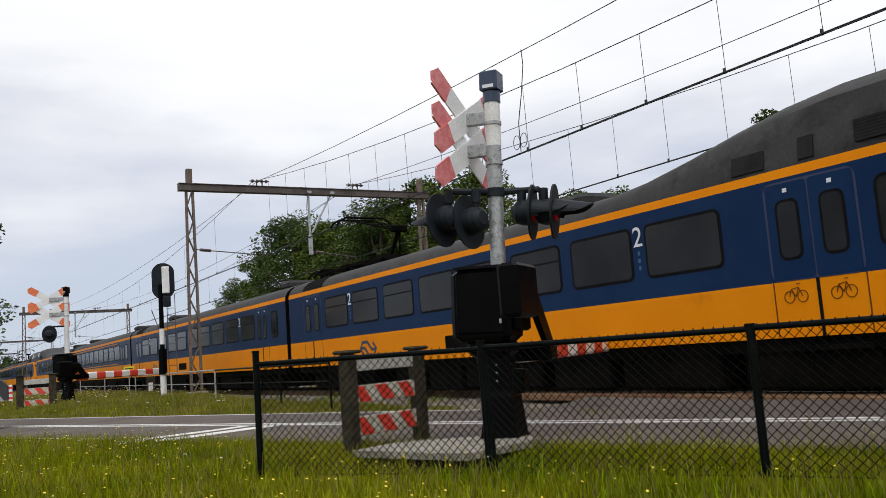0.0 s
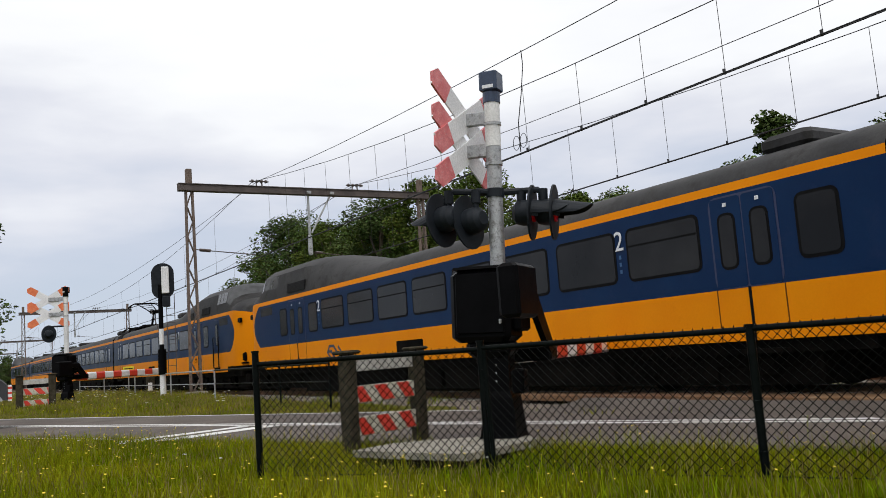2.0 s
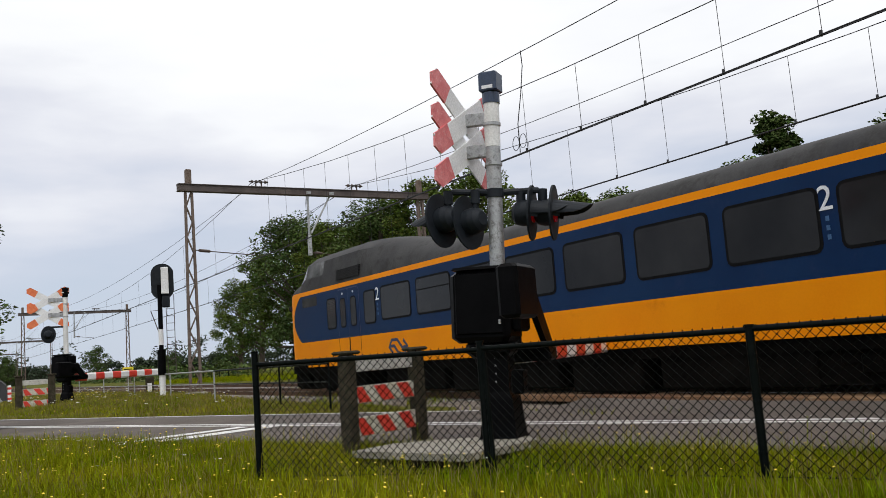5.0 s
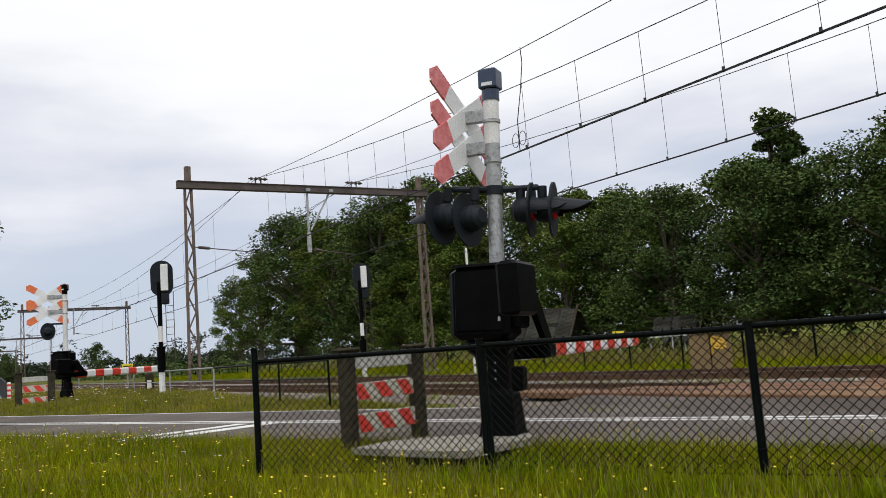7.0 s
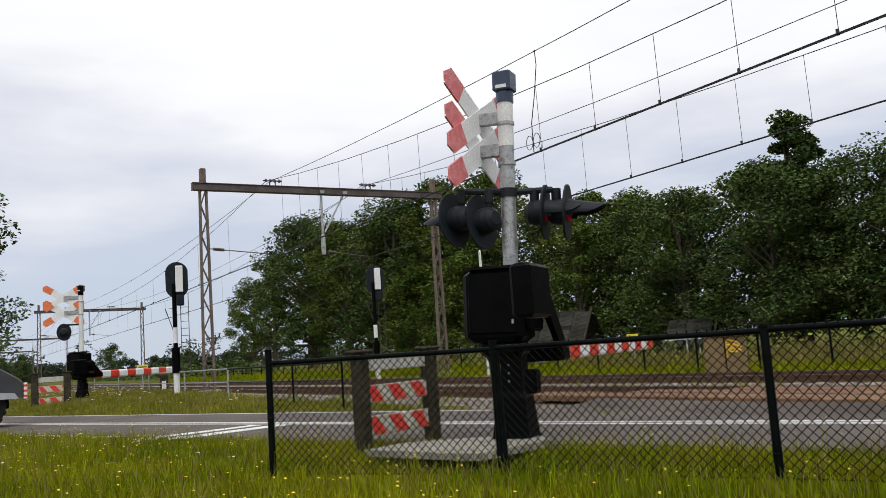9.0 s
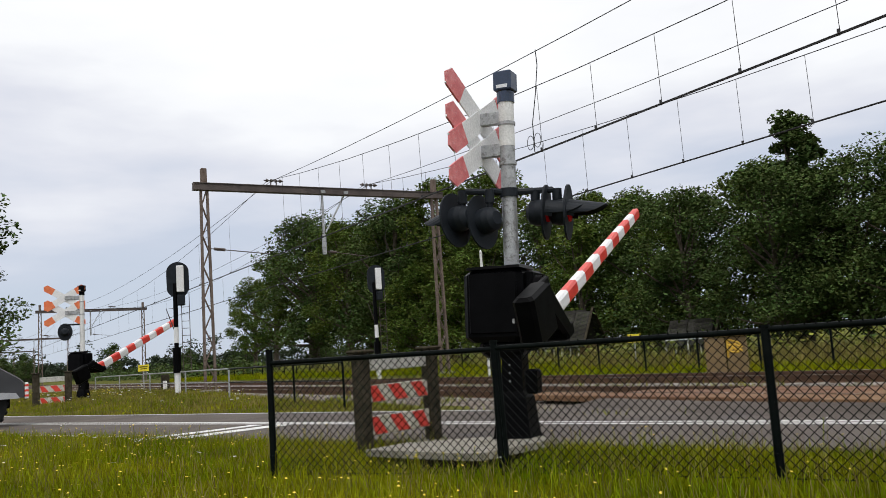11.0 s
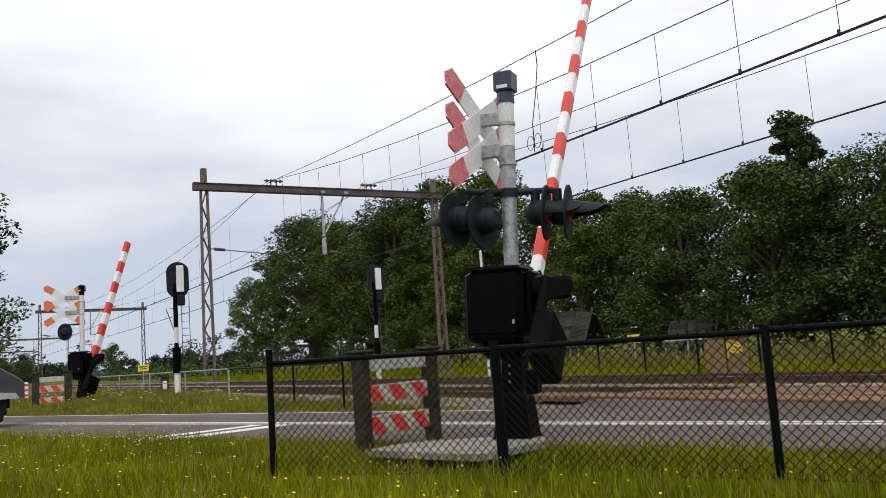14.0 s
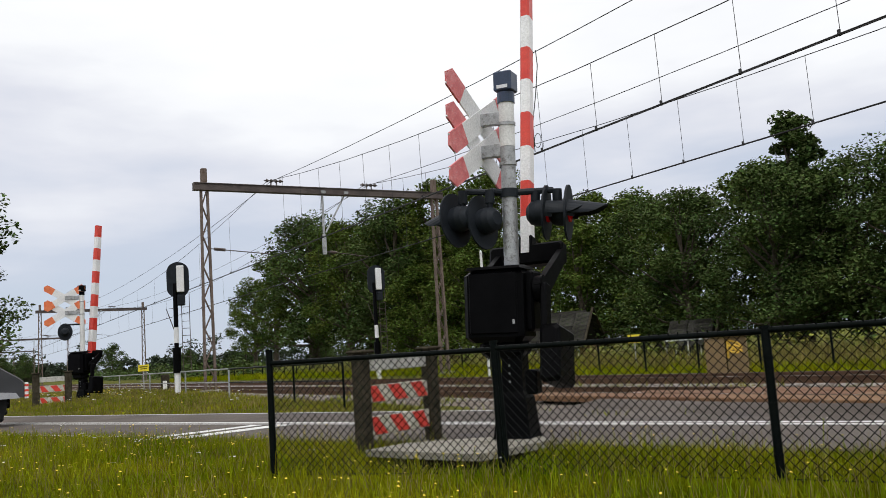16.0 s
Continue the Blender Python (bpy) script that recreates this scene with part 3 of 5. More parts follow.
def carriage(c0, length, cab, cls, grille):
    """One carriage from local y = 0 to its length; cab: 0 none, -1 a cab at y = 0, 1 a cab at the other end."""
    names = {0: "railway carriage with a row of tinted windows", -1: "driving carriage with raised grey cab", 1: "driving carriage with raised grey cab"}
    car = thing("train_carriage", pose(NEAR_TRACK, c0, RAIL_TOP), "blue and yellow %s" % names[cab], "train carriage", "carriages of the passing train")
    L = length - 0.35

    def e_of(y):
        return y if cab < 0 else (L - y if cab > 0 else 99.0)
    # stations along the carriage: close together at a cab
    near = [0.0, 0.06, 0.14, 0.26, 0.42, 0.6, 0.8, 1.0, 1.2, 1.4, 1.55, 1.7, 1.9, 1.98, 2.5, 2.56, 3.0, 3.06, 3.4, 3.6, 4.3, 5.0, 6.0, 7.0, 8.0, 9.0, 10.0]
    es = near + list(np.linspace(11, L, 9))
    st = es if cab < 0 else ([L - e for e in es][::-1] if cab > 0 else list(np.linspace(0, L, 14)))

    def section(y):
        sign = 1 if cab < 0 else -1
        e0 = e_of(y)
        pts = []
        for k, (f, z) in enumerate(PROFILE):
            # stations bow back above and below the middle, so that the blue field ends in a curve
            hat = max(0.0, 1 - abs(e0 - 1.0) / (0.9 if e0 < 1.0 else 1.8)) if e0 < 90 else 0.0
            e = e0 + (0.50 * min(1.15, abs(z - 2.38) / 0.7) ** 2.2 * hat if z < 3.2 else 0.25 * hat)
            yy = y + sign * (e - e0) if e0 < 90 else y
            pts.append(point(e, yy, k, f, z))
        return pts

    def point(e, y, k, f, z):
        t = min(1.0, e / 1.2)
        w = HALF * (0.66 + 0.34 * math.sin(math.pi / 2 * min(1, (e + 0.04) / 1.15)))
        lift = 0.68 * smooth01((11.2 - e) / 5.4) if e < 90 else 0.0
        lift *= min(1.0, max(0.0, (e - 1.4) / 0.55))
        drop = 0.30 * (1 - t) ** 1.5
        zz = z - (drop * max(0, (z - 2.6) / 1.2) if z > 2.6 else 0)
        if k >= FIRST_ROOF + 1:
            zz += lift * min(1.0, (k - FIRST_ROOF - 0.2) / 2.2)
            if lift > 0.05:
                f = max(0.0, min(0.95, f + 0.10 * lift * (1 if k < len(PROFILE) - 1 else 0)))
        bulge = 0.0 if e > 1.2 else 0.12 * (1 - t) * math.sin(math.pi * (z - 0.7) / 3)
        return (w * f, zz, y + (bulge if cab > 0 else -bulge if cab < 0 else 0))

    secs = [section(y) for y in st]
    np_ = len(secs[0])
    groups = {"lower_panel": Mb(), "upper_panel": Mb(), "stripe": Mb(), "roof": Mb(), "windscreen": Mb(), "cab_window": Mb(), "nose_skirt": Mb(), "cab_window_far": Mb(), "nose_skirt_far": Mb()}
    pools = {k: {} for k in groups}

    def vid(g, i, j, s):
        key = (i, j, s)
        if key not in pools[g]:
            x, z, y = secs[i][j]
            groups[g].v.append((s * x, y, z))
            pools[g][key] = len(groups[g].v) - 1
        return pools[g][key]
    for i in range(len(secs) - 1):
        e = (e_of(st[i]) + e_of(st[i + 1])) / 2
        for j in range(np_ - 1):
            g = "lower_panel" if j < FIRST_BLUE else "upper_panel" if j < FIRST_STRIPE else "stripe" if j < FIRST_ROOF else "roof"
            if g == "roof" and 1.4 < e < 1.9 and j > FIRST_ROOF + 1:
                g = "windscreen"
            if g == "roof" and (1.4 < e < 1.9 or 1.98 < e < 2.5 or 2.56 < e < 3.0 or 3.06 < e < 3.4) and j == FIRST_ROOF + 1:
                g = "cab_window"
            if j == 0 and e < 1.5:
                g = "nose_skirt"
            if g in ("upper_panel", "stripe") and e < 1.0:
                g = "lower_panel"
            for s in (-1, 1):
                h = g + "_far" if s > 0 and g in ("cab_window", "nose_skirt") else g
                q = [vid(h, i, j, s), vid(h, i + 1, j, s), vid(h, i + 1, j + 1, s), vid(h, i, j + 1, s)]
                groups[h].f.append(tuple(q if s > 0 else q[::-1]))
                groups[h].mi.append(0)
    for g, mt in (("lower_panel", YELLOW), ("upper_panel", BLUE), ("stripe", YELLOW), ("roof", ROOF_GREY), ("windscreen", CAB_GLASS), ("cab_window", CAB_GLASS), ("nose_skirt", UNDER), ("cab_window_far", CAB_GLASS), ("nose_skirt_far", UNDER)):
        if groups[g].f:
            part(g.replace("_far", ""), groups[g], mt, car, smooth=True)
    # end walls and floor
    for i, is_cab in ((0, cab < 0), (len(secs) - 1, cab > 0)):
        s = secs[i]
        ring = [(x, y, z) for x, z, y in s] + [(-x, y, z) for x, z, y in s[-2::-1]]
        part("front_wall" if is_cab else "end_wall", Mb().add(ring, [tuple(range(len(ring))) if i else tuple(range(len(ring) - 1, -1, -1))]), YELLOW if is_cab else UNDER, car)
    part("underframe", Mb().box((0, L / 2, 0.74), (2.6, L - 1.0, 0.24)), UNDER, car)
    # equipment boxes under the floor, drawn deep and near-black to stand for shade there
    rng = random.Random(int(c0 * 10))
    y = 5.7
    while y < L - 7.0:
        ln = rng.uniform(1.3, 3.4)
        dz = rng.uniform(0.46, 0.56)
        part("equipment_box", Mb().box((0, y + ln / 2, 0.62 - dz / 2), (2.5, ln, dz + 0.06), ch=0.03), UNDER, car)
        y += ln + rng.uniform(0.1, 0.5)
    # bogies with wheels; a solid near-black block between the frames stands for shade
    wheel = Mb()
    for x in (-0.75, 0.75):
        wheel.tube((x - 0.065, 0, 0), (x + 0.065, 0, 0), 0.44, n=20).tube((x - 0.1, 0, 0), (x + 0.1, 0, 0), 0.12, n=10)
    wheel.tube((-0.75, 0, 0), (0.75, 0, 0), 0.08, n=8)
    wheel_me = wheel.mesh("wheelset", UNDER)
    for by in (3.6, L - 3.6):
        bg = part("bogie", Mb().box((-1.12, by, 0.58), (0.14, 3.5, 0.34), ch=0.03).box((1.12, by, 0.58), (0.14, 3.5, 0.34), ch=0.03).box((0, by, 0.42), (2.3, 4.3, 0.56)).box((-1.15, by, 0.36), (0.1, 0.5, 0.3)).box((1.15, by, 0.36), (0.1, 0.5, 0.3)), UNDER, car, "grimy black bogie with a dark block filled in for shade")
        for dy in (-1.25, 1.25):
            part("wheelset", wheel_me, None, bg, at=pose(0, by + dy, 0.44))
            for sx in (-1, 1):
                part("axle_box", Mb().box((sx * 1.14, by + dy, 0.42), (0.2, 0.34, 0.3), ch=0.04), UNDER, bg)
    # windows
    # spans along the carriage: small windows, large windows, double doors
    if cab == 0:
        small, doors = [(0.88, 1.45)], [(1.85, 3.08), (23.25, 24.85)]
        big = [(3.37 + 2.003 * k, 4.95 + 2.003 * k) for k in range(10)]
        numbers, mark = [5.16, 21.12], 20.05
    elif cab < 0:
        small, doors = [(4.73, 5.37)], [(5.70, 7.12), (24.1, 25.5)]
        big = [(8.05 + 2.01 * k, 9.64 + 2.01 * k) for k in range(8)]
        numbers, mark = [9.85, 21.92], 20.85
    else:
        small, doors = [(0.78, 1.40), (19.22, 19.86), (21.89, 22.49)], [(1.78, 2.98), (20.25, 21.68)]
        big = [(3.30 + 1.985 * k, 4.90 + 1.985 * k) for k in range(8)]
        numbers, mark = [5.13, 19.04], 18.0
    for s in (-1, 1):
        x0, x1, x2 = s * (HALF - 0.02), s * (HALF + 0.006), s * (HALF + 0.012)
        for a, b in big + small:
            z0, z1 = (2.02, 2.87) if (a, b) in big else (1.98, 2.84)
            fr = part("window", Mb().plate(rounded(a - 0.05, b + 0.05, z0 - 0.05, z1 + 0.05, 0.13), x0, x1), SEAL, car)
            part("pane", Mb().plate(rounded(a, b, z0, z1, 0.09), x0, x2), TRAIN_GLASS, fr)
            if (a, b) in big and rng.random() < 0.45:
                part("sash_bar", Mb().box((s * (HALF + 0.012), (a + b) / 2, z1 - 0.27), (0.012, b - a - 0.04, 0.03)), SEAL, fr)
        for a, b in doors:
            d = part("door", Mb().plate(rounded(a - 0.04, b + 0.04, 1.63, 3.09, 0.14), x0, s * (HALF + 0.004)), DARK_BLUE_MARK, car)
            m = (a + b) / 2
            for u0, u1 in ((a, m - 0.015), (m + 0.015, b)):
                lf = part("door_leaf", Mb().plate(rounded(u0, u1, 1.65, 3.06, 0.05), x0, s * (HALF + 0.010)), BLUE, d)
                w0, w1 = u0 + 0.27 * (u1 - u0), u1 - 0.27 * (u1 - u0)
                part("door_window", Mb().plate(rounded(w0 - 0.04, w1 + 0.04, 1.93, 2.82, 0.12), x0, s * (HALF + 0.014)), SEAL, lf)
                part("door_pane", Mb().plate(rounded(w0, w1, 1.97, 2.78, 0.09), x0, s * (HALF + 0.018)), TRAIN_GLASS, lf)
                part("door_sticker", Mb().box((s * (HALF + 0.012), (w0 + w1) / 2, 2.95), (0.008, 0.07, 0.06), ch=0.002), WHITE_MARK, lf)
            part("door_gap", Mb().box((s * (HALF + 0.004), m, 1.23), (0.012, 0.05, 0.82)), SEAL, d)
            for u in (a - 0.03, b + 0.03):
                part("door_seam", Mb().box((s * (HALF + 0.001), u, 1.23), (0.006, 0.02, 0.80)), SEAL_LINE, d)
            part("step", Mb().box((s * (HALF - 0.12), m, 0.66), (0.28, b - a, 0.07)), UNDER, d)
        # stripes, class numbers and the operator's mark as plain shapes
        if cls == "1":
            part("trim_line", Mb().box((s * (HALF + 0.003), L / 2 + 0.5, 3.03), (0.008, L - 7.0, 0.045)), YELLOW, car)
            part("trim_line", Mb().box((s * (HALF + 0.003), L / 2 + 0.5, 1.74), (0.008, L - 7.0, 0.05)), YELLOW, car)
        num = letters(cls, 0.50)
        num.materials.clear(); num.materials.append(WHITE_MARK)
        for yy in numbers:
            part("class_number", num, None, car, "white class number", at=pose(s * (HALF + 0.008), yy, 2.56, 90, 0, 90 * s))
            for zz in (2.44, 2.31, 2.18):
                part("pictogram", Mb().box((s * (HALF + 0.004), yy, zz), (0.006, 0.055, 0.07)), PALE_MARK, car)
        mid = mark
        lg = Mb()
        for sg in (1, -1):
            for pl in ([(-0.36, -0.20), (-0.62, 0.0), (-0.42, 0.22), (-0.04, 0.22), (0.27, -0.03), (0.56, -0.03)],):
                pl = [(mid + s * sg * a * 0.82, 1.23 + sg * b * 0.85) for a, b in pl]
                up, dn = [], []
                for q, (ya, za) in enumerate(pl):
                    y0_, z0_ = pl[max(0, q - 1)]
                    y1_, z1_ = pl[min(len(pl) - 1, q + 1)]
                    dl = math.hypot(y1_ - y0_, z1_ - z0_)
                    nx, nz = -(z1_ - z0_) / dl * 0.042, (y1_ - y0_) / dl * 0.042
                    up.append((ya + nx, za + nz)); dn.append((ya - nx, za - nz))
                m_ = len(pl)
                vs = [(x_, y_, z_) for x_ in (s * HALF, s * (HALF + 0.006)) for y_, z_ in up + dn]
                fs = []
                for q in range(m_ - 1):
                    o = 2 * m_
                    fs += [(o + q, o + q + 1, o + m_ + q + 1, o + m_ + q), (q, q + 1, o + q + 1, o + q), (m_ + q, o + m_ + q, o + m_ + q + 1, m_ + q + 1)]
                lg.add(vs, fs)
        part("operator_mark", lg, DARK_BLUE_MARK, car, "dark blue double-arrow shape")
        part("side_grille", Mb().plate(rounded(grille, grille + 1.42, 1.05, 1.36, 0.03), x0, x1), UNDER, car)
        # louvres in the roof flank
        ly = (4.4, 5.6) if cab < 0 else (20.15, 21.73) if cab > 0 else (23.04, 24.7)
        if cab:
            lv = Mb()
            for k in range(7):
                sc = section((ly[0] + ly[1]) / 2)
                u = 0.3 + 0.11 * k
                i0 = FIRST_ROOF + int(u)
                fr_ = u - int(u)
                px_, pz_ = (sc[i0][q] * (1 - fr_) + sc[i0 + 1][q] * fr_ for q in (0, 1))
                lv.box((s * (px_ + 0.01), (ly[0] + ly[1]) / 2, pz_), (0.07, ly[1] - ly[0], 0.04))
            part("louvre", lv, ROOF_DARK, car, "dark roof louvre")
            if cab < 0:
                rear_louvre(car, s, 24.0, 25.55)
        else:
            rear_louvre(car, s, *ly)
        if cab:
            # cab: side windows, steps' hand rails
            sg = 1 if cab < 0 else -1
            yb = 0 if cab < 0 else L
            part("dark_panel", Mb().plate(rounded(min(yb + sg * 1.78, yb + sg * 3.0), max(yb + sg * 1.78, yb + sg * 3.0), 2.76, 3.06, 0.04), x0, x1), ROOF_GREY, car, "dark vent panel")
            if cab < 0:
                # the driver's door between two hand rails, with its steps below
                cd = part("cab_door", Mb().plate(rounded(3.12, 3.72, 1.63, 3.06, 0.12), x0, s * (HALF + 0.005)), DARK_BLUE_MARK, car, "narrow blue cab door")
                part("cab_door_leaf", Mb().plate(rounded(3.15, 3.69, 1.65, 3.03, 0.10), x0, s * (HALF + 0.010)), BLUE, cd)
                part("cab_door_window", Mb().plate(rounded(3.21, 3.55, 1.95, 2.86, 0.09), x0, s * (HALF + 0.014)), SEAL, cd)
                part("cab_door_pane", Mb().plate(rounded(3.25, 3.51, 1.99, 2.82, 0.07), x0, s * (HALF + 0.018)), CAB_GLASS, cd)
                for yc in (6.03, 6.79):
                    bk = Mb()
                    for cy in (yc - 0.11, yc + 0.11):
                        for q in range(12):
                            a0, a1 = math.tau * q / 12, math.tau * (q + 1) / 12
                            bk.tube((s * (HALF + 0.003), cy + 0.085 * math.cos(a0), 1.40 + 0.085 * math.sin(a0)), (s * (HALF + 0.003), cy + 0.085 * math.cos(a1), 1.40 + 0.085 * math.sin(a1)), 0.008, n=4)
                    for (ya, za), (yb_, zb) in (((-0.11, 1.40), (-0.05, 1.53)), ((-0.05, 1.53), (0.07, 1.51)), ((0.07, 1.51), (0.11, 1.40)), ((0.0, 1.40), (0.07, 1.51)), ((-0.05, 1.53), (0.0, 1.40)), ((-0.08, 1.58), (-0.02, 1.58))):
                        bk.tube((s * (HALF + 0.003), yc + ya, za), (s * (HALF + 0.003), yc + yb_, zb), 0.008, n=4)
                    part("bicycle_mark", bk, SEAL_LINE, car, "rust-red bicycle pictogram")
                part("cab_step", Mb().box((s * (HALF - 0.03), 3.42, 0.98), (0.12, 0.62, 0.10), ch=0.01), UNDER, cd)
                for a in (3.05, 3.80):
                    part("hand_rail", Mb().path([(s * HALF, a, 1.0), (s * (HALF + 0.06), a, 1.04), (s * (HALF + 0.06), a, 2.28), (s * HALF, a, 2.32)], 0.024, 6), SEAL, cd)
            # hatches in the roof flank
            for a0, a1 in (((7.1, 7.7), (6.25, 6.5)) if cab < 0 else ()):
                sc0 = section((a0 + a1) / 2)
                p0, p1 = (Vector((sc0[FIRST_ROOF + q][0], 0, sc0[FIRST_ROOF + q][1])) for q in (0, 1))
                q0, q1 = p0.lerp(p1, 0.12), p0.lerp(p1, 0.92)
                ex = 0.02
                part("roof_hatch", Mb().add([(s * (q.x + e_), y_, q.z + e_) for q in (q0, q1) for y_ in (a0, a1) for e_ in (-0.03, ex)], [(0, 1, 3, 2), (4, 6, 7, 5), (0, 4, 5, 1), (2, 3, 7, 6), (0, 2, 6, 4), (1, 5, 7, 3)]), ROOF_DARK, car, "dark roof hatch")
    if cab:
        sg = 1 if cab < 0 else -1
        yb = 0 if cab < 0 else L
        # plough enlarged to a black block, imitating the shade below the nose
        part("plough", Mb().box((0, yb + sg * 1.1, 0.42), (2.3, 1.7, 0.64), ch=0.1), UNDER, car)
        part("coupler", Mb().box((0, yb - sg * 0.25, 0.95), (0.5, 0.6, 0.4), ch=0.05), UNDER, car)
        for s in (-1, 1):
            part("headlamp", Mb().tube((s * 0.62, yb + sg * 0.05, 1.45), (s * 0.62, yb - sg * 0.05, 1.45), 0.12, n=12), LAMP_GLASS, car)
            sc = section(yb + sg * 0.5)
            gr_ = part("nose_grille", Mb().box((s * (sc[12][0] + 0.002), sc[12][2], 2.84), (0.08, 0.42, 0.19), ch=0.03), UNDER, car, "dark slotted grille")
            for q in range(4):
                part("grille_slat", Mb().box((s * (sc[12][0] + 0.045), sc[12][2], 2.78 + 0.04 * q), (0.012, 0.34, 0.014)), ROOF_GREY, gr_)
            sc = section(yb + sg * 0.28)
            part("nose_lamp", Mb().box((s * (sc[2][0] - 0.02), sc[2][2], 1.38), (0.14, 0.3, 0.34), ch=0.05), UNDER, car)
            part("nose_step", Mb().box((s * (sc[0][0] - 0.02), sc[2][2] + sg * 0.15, 1.14), (0.2, 0.7, 0.06), ch=0.01), UNDER, car)
    else:
        part("gangway_bellows", Mb().box((0, L + 0.18, 2.1), (2.3, 0.4, 2.7), ch=0.1), BELLOWS, car)
    for y in ((12.5,) if cab < 0 else (2.0, 19.5) if cab == 0 else (2.05,)):
        part("roof_vent", Mb().box((0.0, y, 3.86), (1.3, 0.95, 0.30), ch=0.09), ROOF_GREY, car)
    return car


def pantograph(car, y, up):
    """Base frame round y; the knee points forward (towards small y), the pan head lies behind it."""
    base = Mb().box((-0.55, y + 0.5, 3.90), (0.08, 2.4, 0.08)).box((0.55, y + 0.5, 3.90), (0.08, 2.4, 0.08)).box((0, y - 0.4, 3.90), (1.2, 0.5, 0.14)).box((0, y + 1.6, 3.90), (1.2, 0.1, 0.08))
    for sx in (-0.55, 0.55):
        for dy in (-0.5, 1.5):
            base.tube((sx, y + dy, 3.68), (sx, y + dy, 3.88), 0.09, 0.06, 8)
    pg = part("pantograph", base, UNDER, car, "black roof pantograph")
    kn, hd_ = ((y - 0.75, 4.72), (y + 1.75, 5.38)) if up else ((y - 1.1, 3.92), (y + 1.45, 3.95))
    part("lower_arm", Mb().tube((0, y - 0.1, 3.92), (0, *kn), 0.075, 0.06, 8), UNDER, pg)
    part("coupling_rod", Mb().tube((0.14, y - 0.45, 3.92), (0.10, kn[0] + 0.12, kn[1] - 0.08), 0.025, n=6), UNDER, pg)
    part("knee", Mb().box((0, *kn), (0.5, 0.22, 0.2), ch=0.03), UNDER, pg)
    for sx in (-1, 1):
        part("upper_arm", Mb().tube((sx * 0.22, *kn), (sx * 0.42, *hd_), 0.035, 0.025, 6), UNDER, pg)
    for k in range(3):
        u = 0.25 + 0.25 * k
        w = 0.22 + 0.20 * u
        yy, zz = kn[0] + (hd_[0] - kn[0]) * u, kn[1] + (hd_[1] - kn[1]) * u
        part("cross_brace", Mb().tube((-w, yy, zz), (w, yy + 0.3, zz + (0.08 if up else 0)), 0.018, n=5), UNDER, pg)
    for dy in (-0.24, 0.24):
        yy, zz = hd_[0] + dy, hd_[1]
        part("pan_head", Mb().path([(-0.98, yy, zz - 0.20), (-0.86, yy, zz - 0.06), (-0.66, yy, zz + 0.05), (0.66, yy, zz + 0.05), (0.86, yy, zz - 0.06), (0.98, yy, zz - 0.20)], 0.035, 6), UNDER, pg)


SPEED = 37.5
# start along the track at 0 s, length, cab end, class, start of the side grille
CARS = [(1.17, 27.19, -1, "2", 15.2), (28.35, 26.5, 0, "2", 13.5), (54.85, 26.51, 0, "1", 10.3), (81.36, 26.65, 1, "2", 12.5),
        (108.21, 27.19, -1, "2", 15.2), (135.39, 26.5, 0, "2", 13.5), (161.91, 26.51, 0, "1", 10.3), (188.42, 26.65, 1, "2", 12.5)]
train = []
for c0, ln, cb, cl, gr in CARS:
    ob = carriage(c0, ln, cb, cl, gr)
    if cb < 0:
        pantograph(ob, 24.3, False)
        pantograph(ob, 21.9, True)
    train.append((ob, c0))


# ---- level crossing gates ----
def board_cross(parent, m, red, brackets=True):
    """A flattened St Andrew's cross with its middle at m; it lies in local y and z."""
    cr = new("warning_cross")
    cr.parent, cr.matrix_basis = parent, m
    half, ang = 0.86, 31
    for s in (-1, 1):
        t = pose(0.012 * s, 0, 0, s * ang, 0, 0)
        part("cross_board", Mb().plate([(-half, -0.135), (half, -0.135), (half, 0.135), (-half, 0.135)], -0.01, 0.01, m=t), SIGN_WHITE, cr)
        for e in (-1, 1):
            tip = [(e * (half - 0.36), -0.14), (e * (half - 0.02), -0.14), (e * (half + 0.07), 0), (e * (half - 0.02), 0.14), (e * (half - 0.36), 0.14)]
            part("red_end", Mb().plate(tip if e > 0 else tip[::-1], -0.014, 0.014, m=t), red, cr)
    return cr


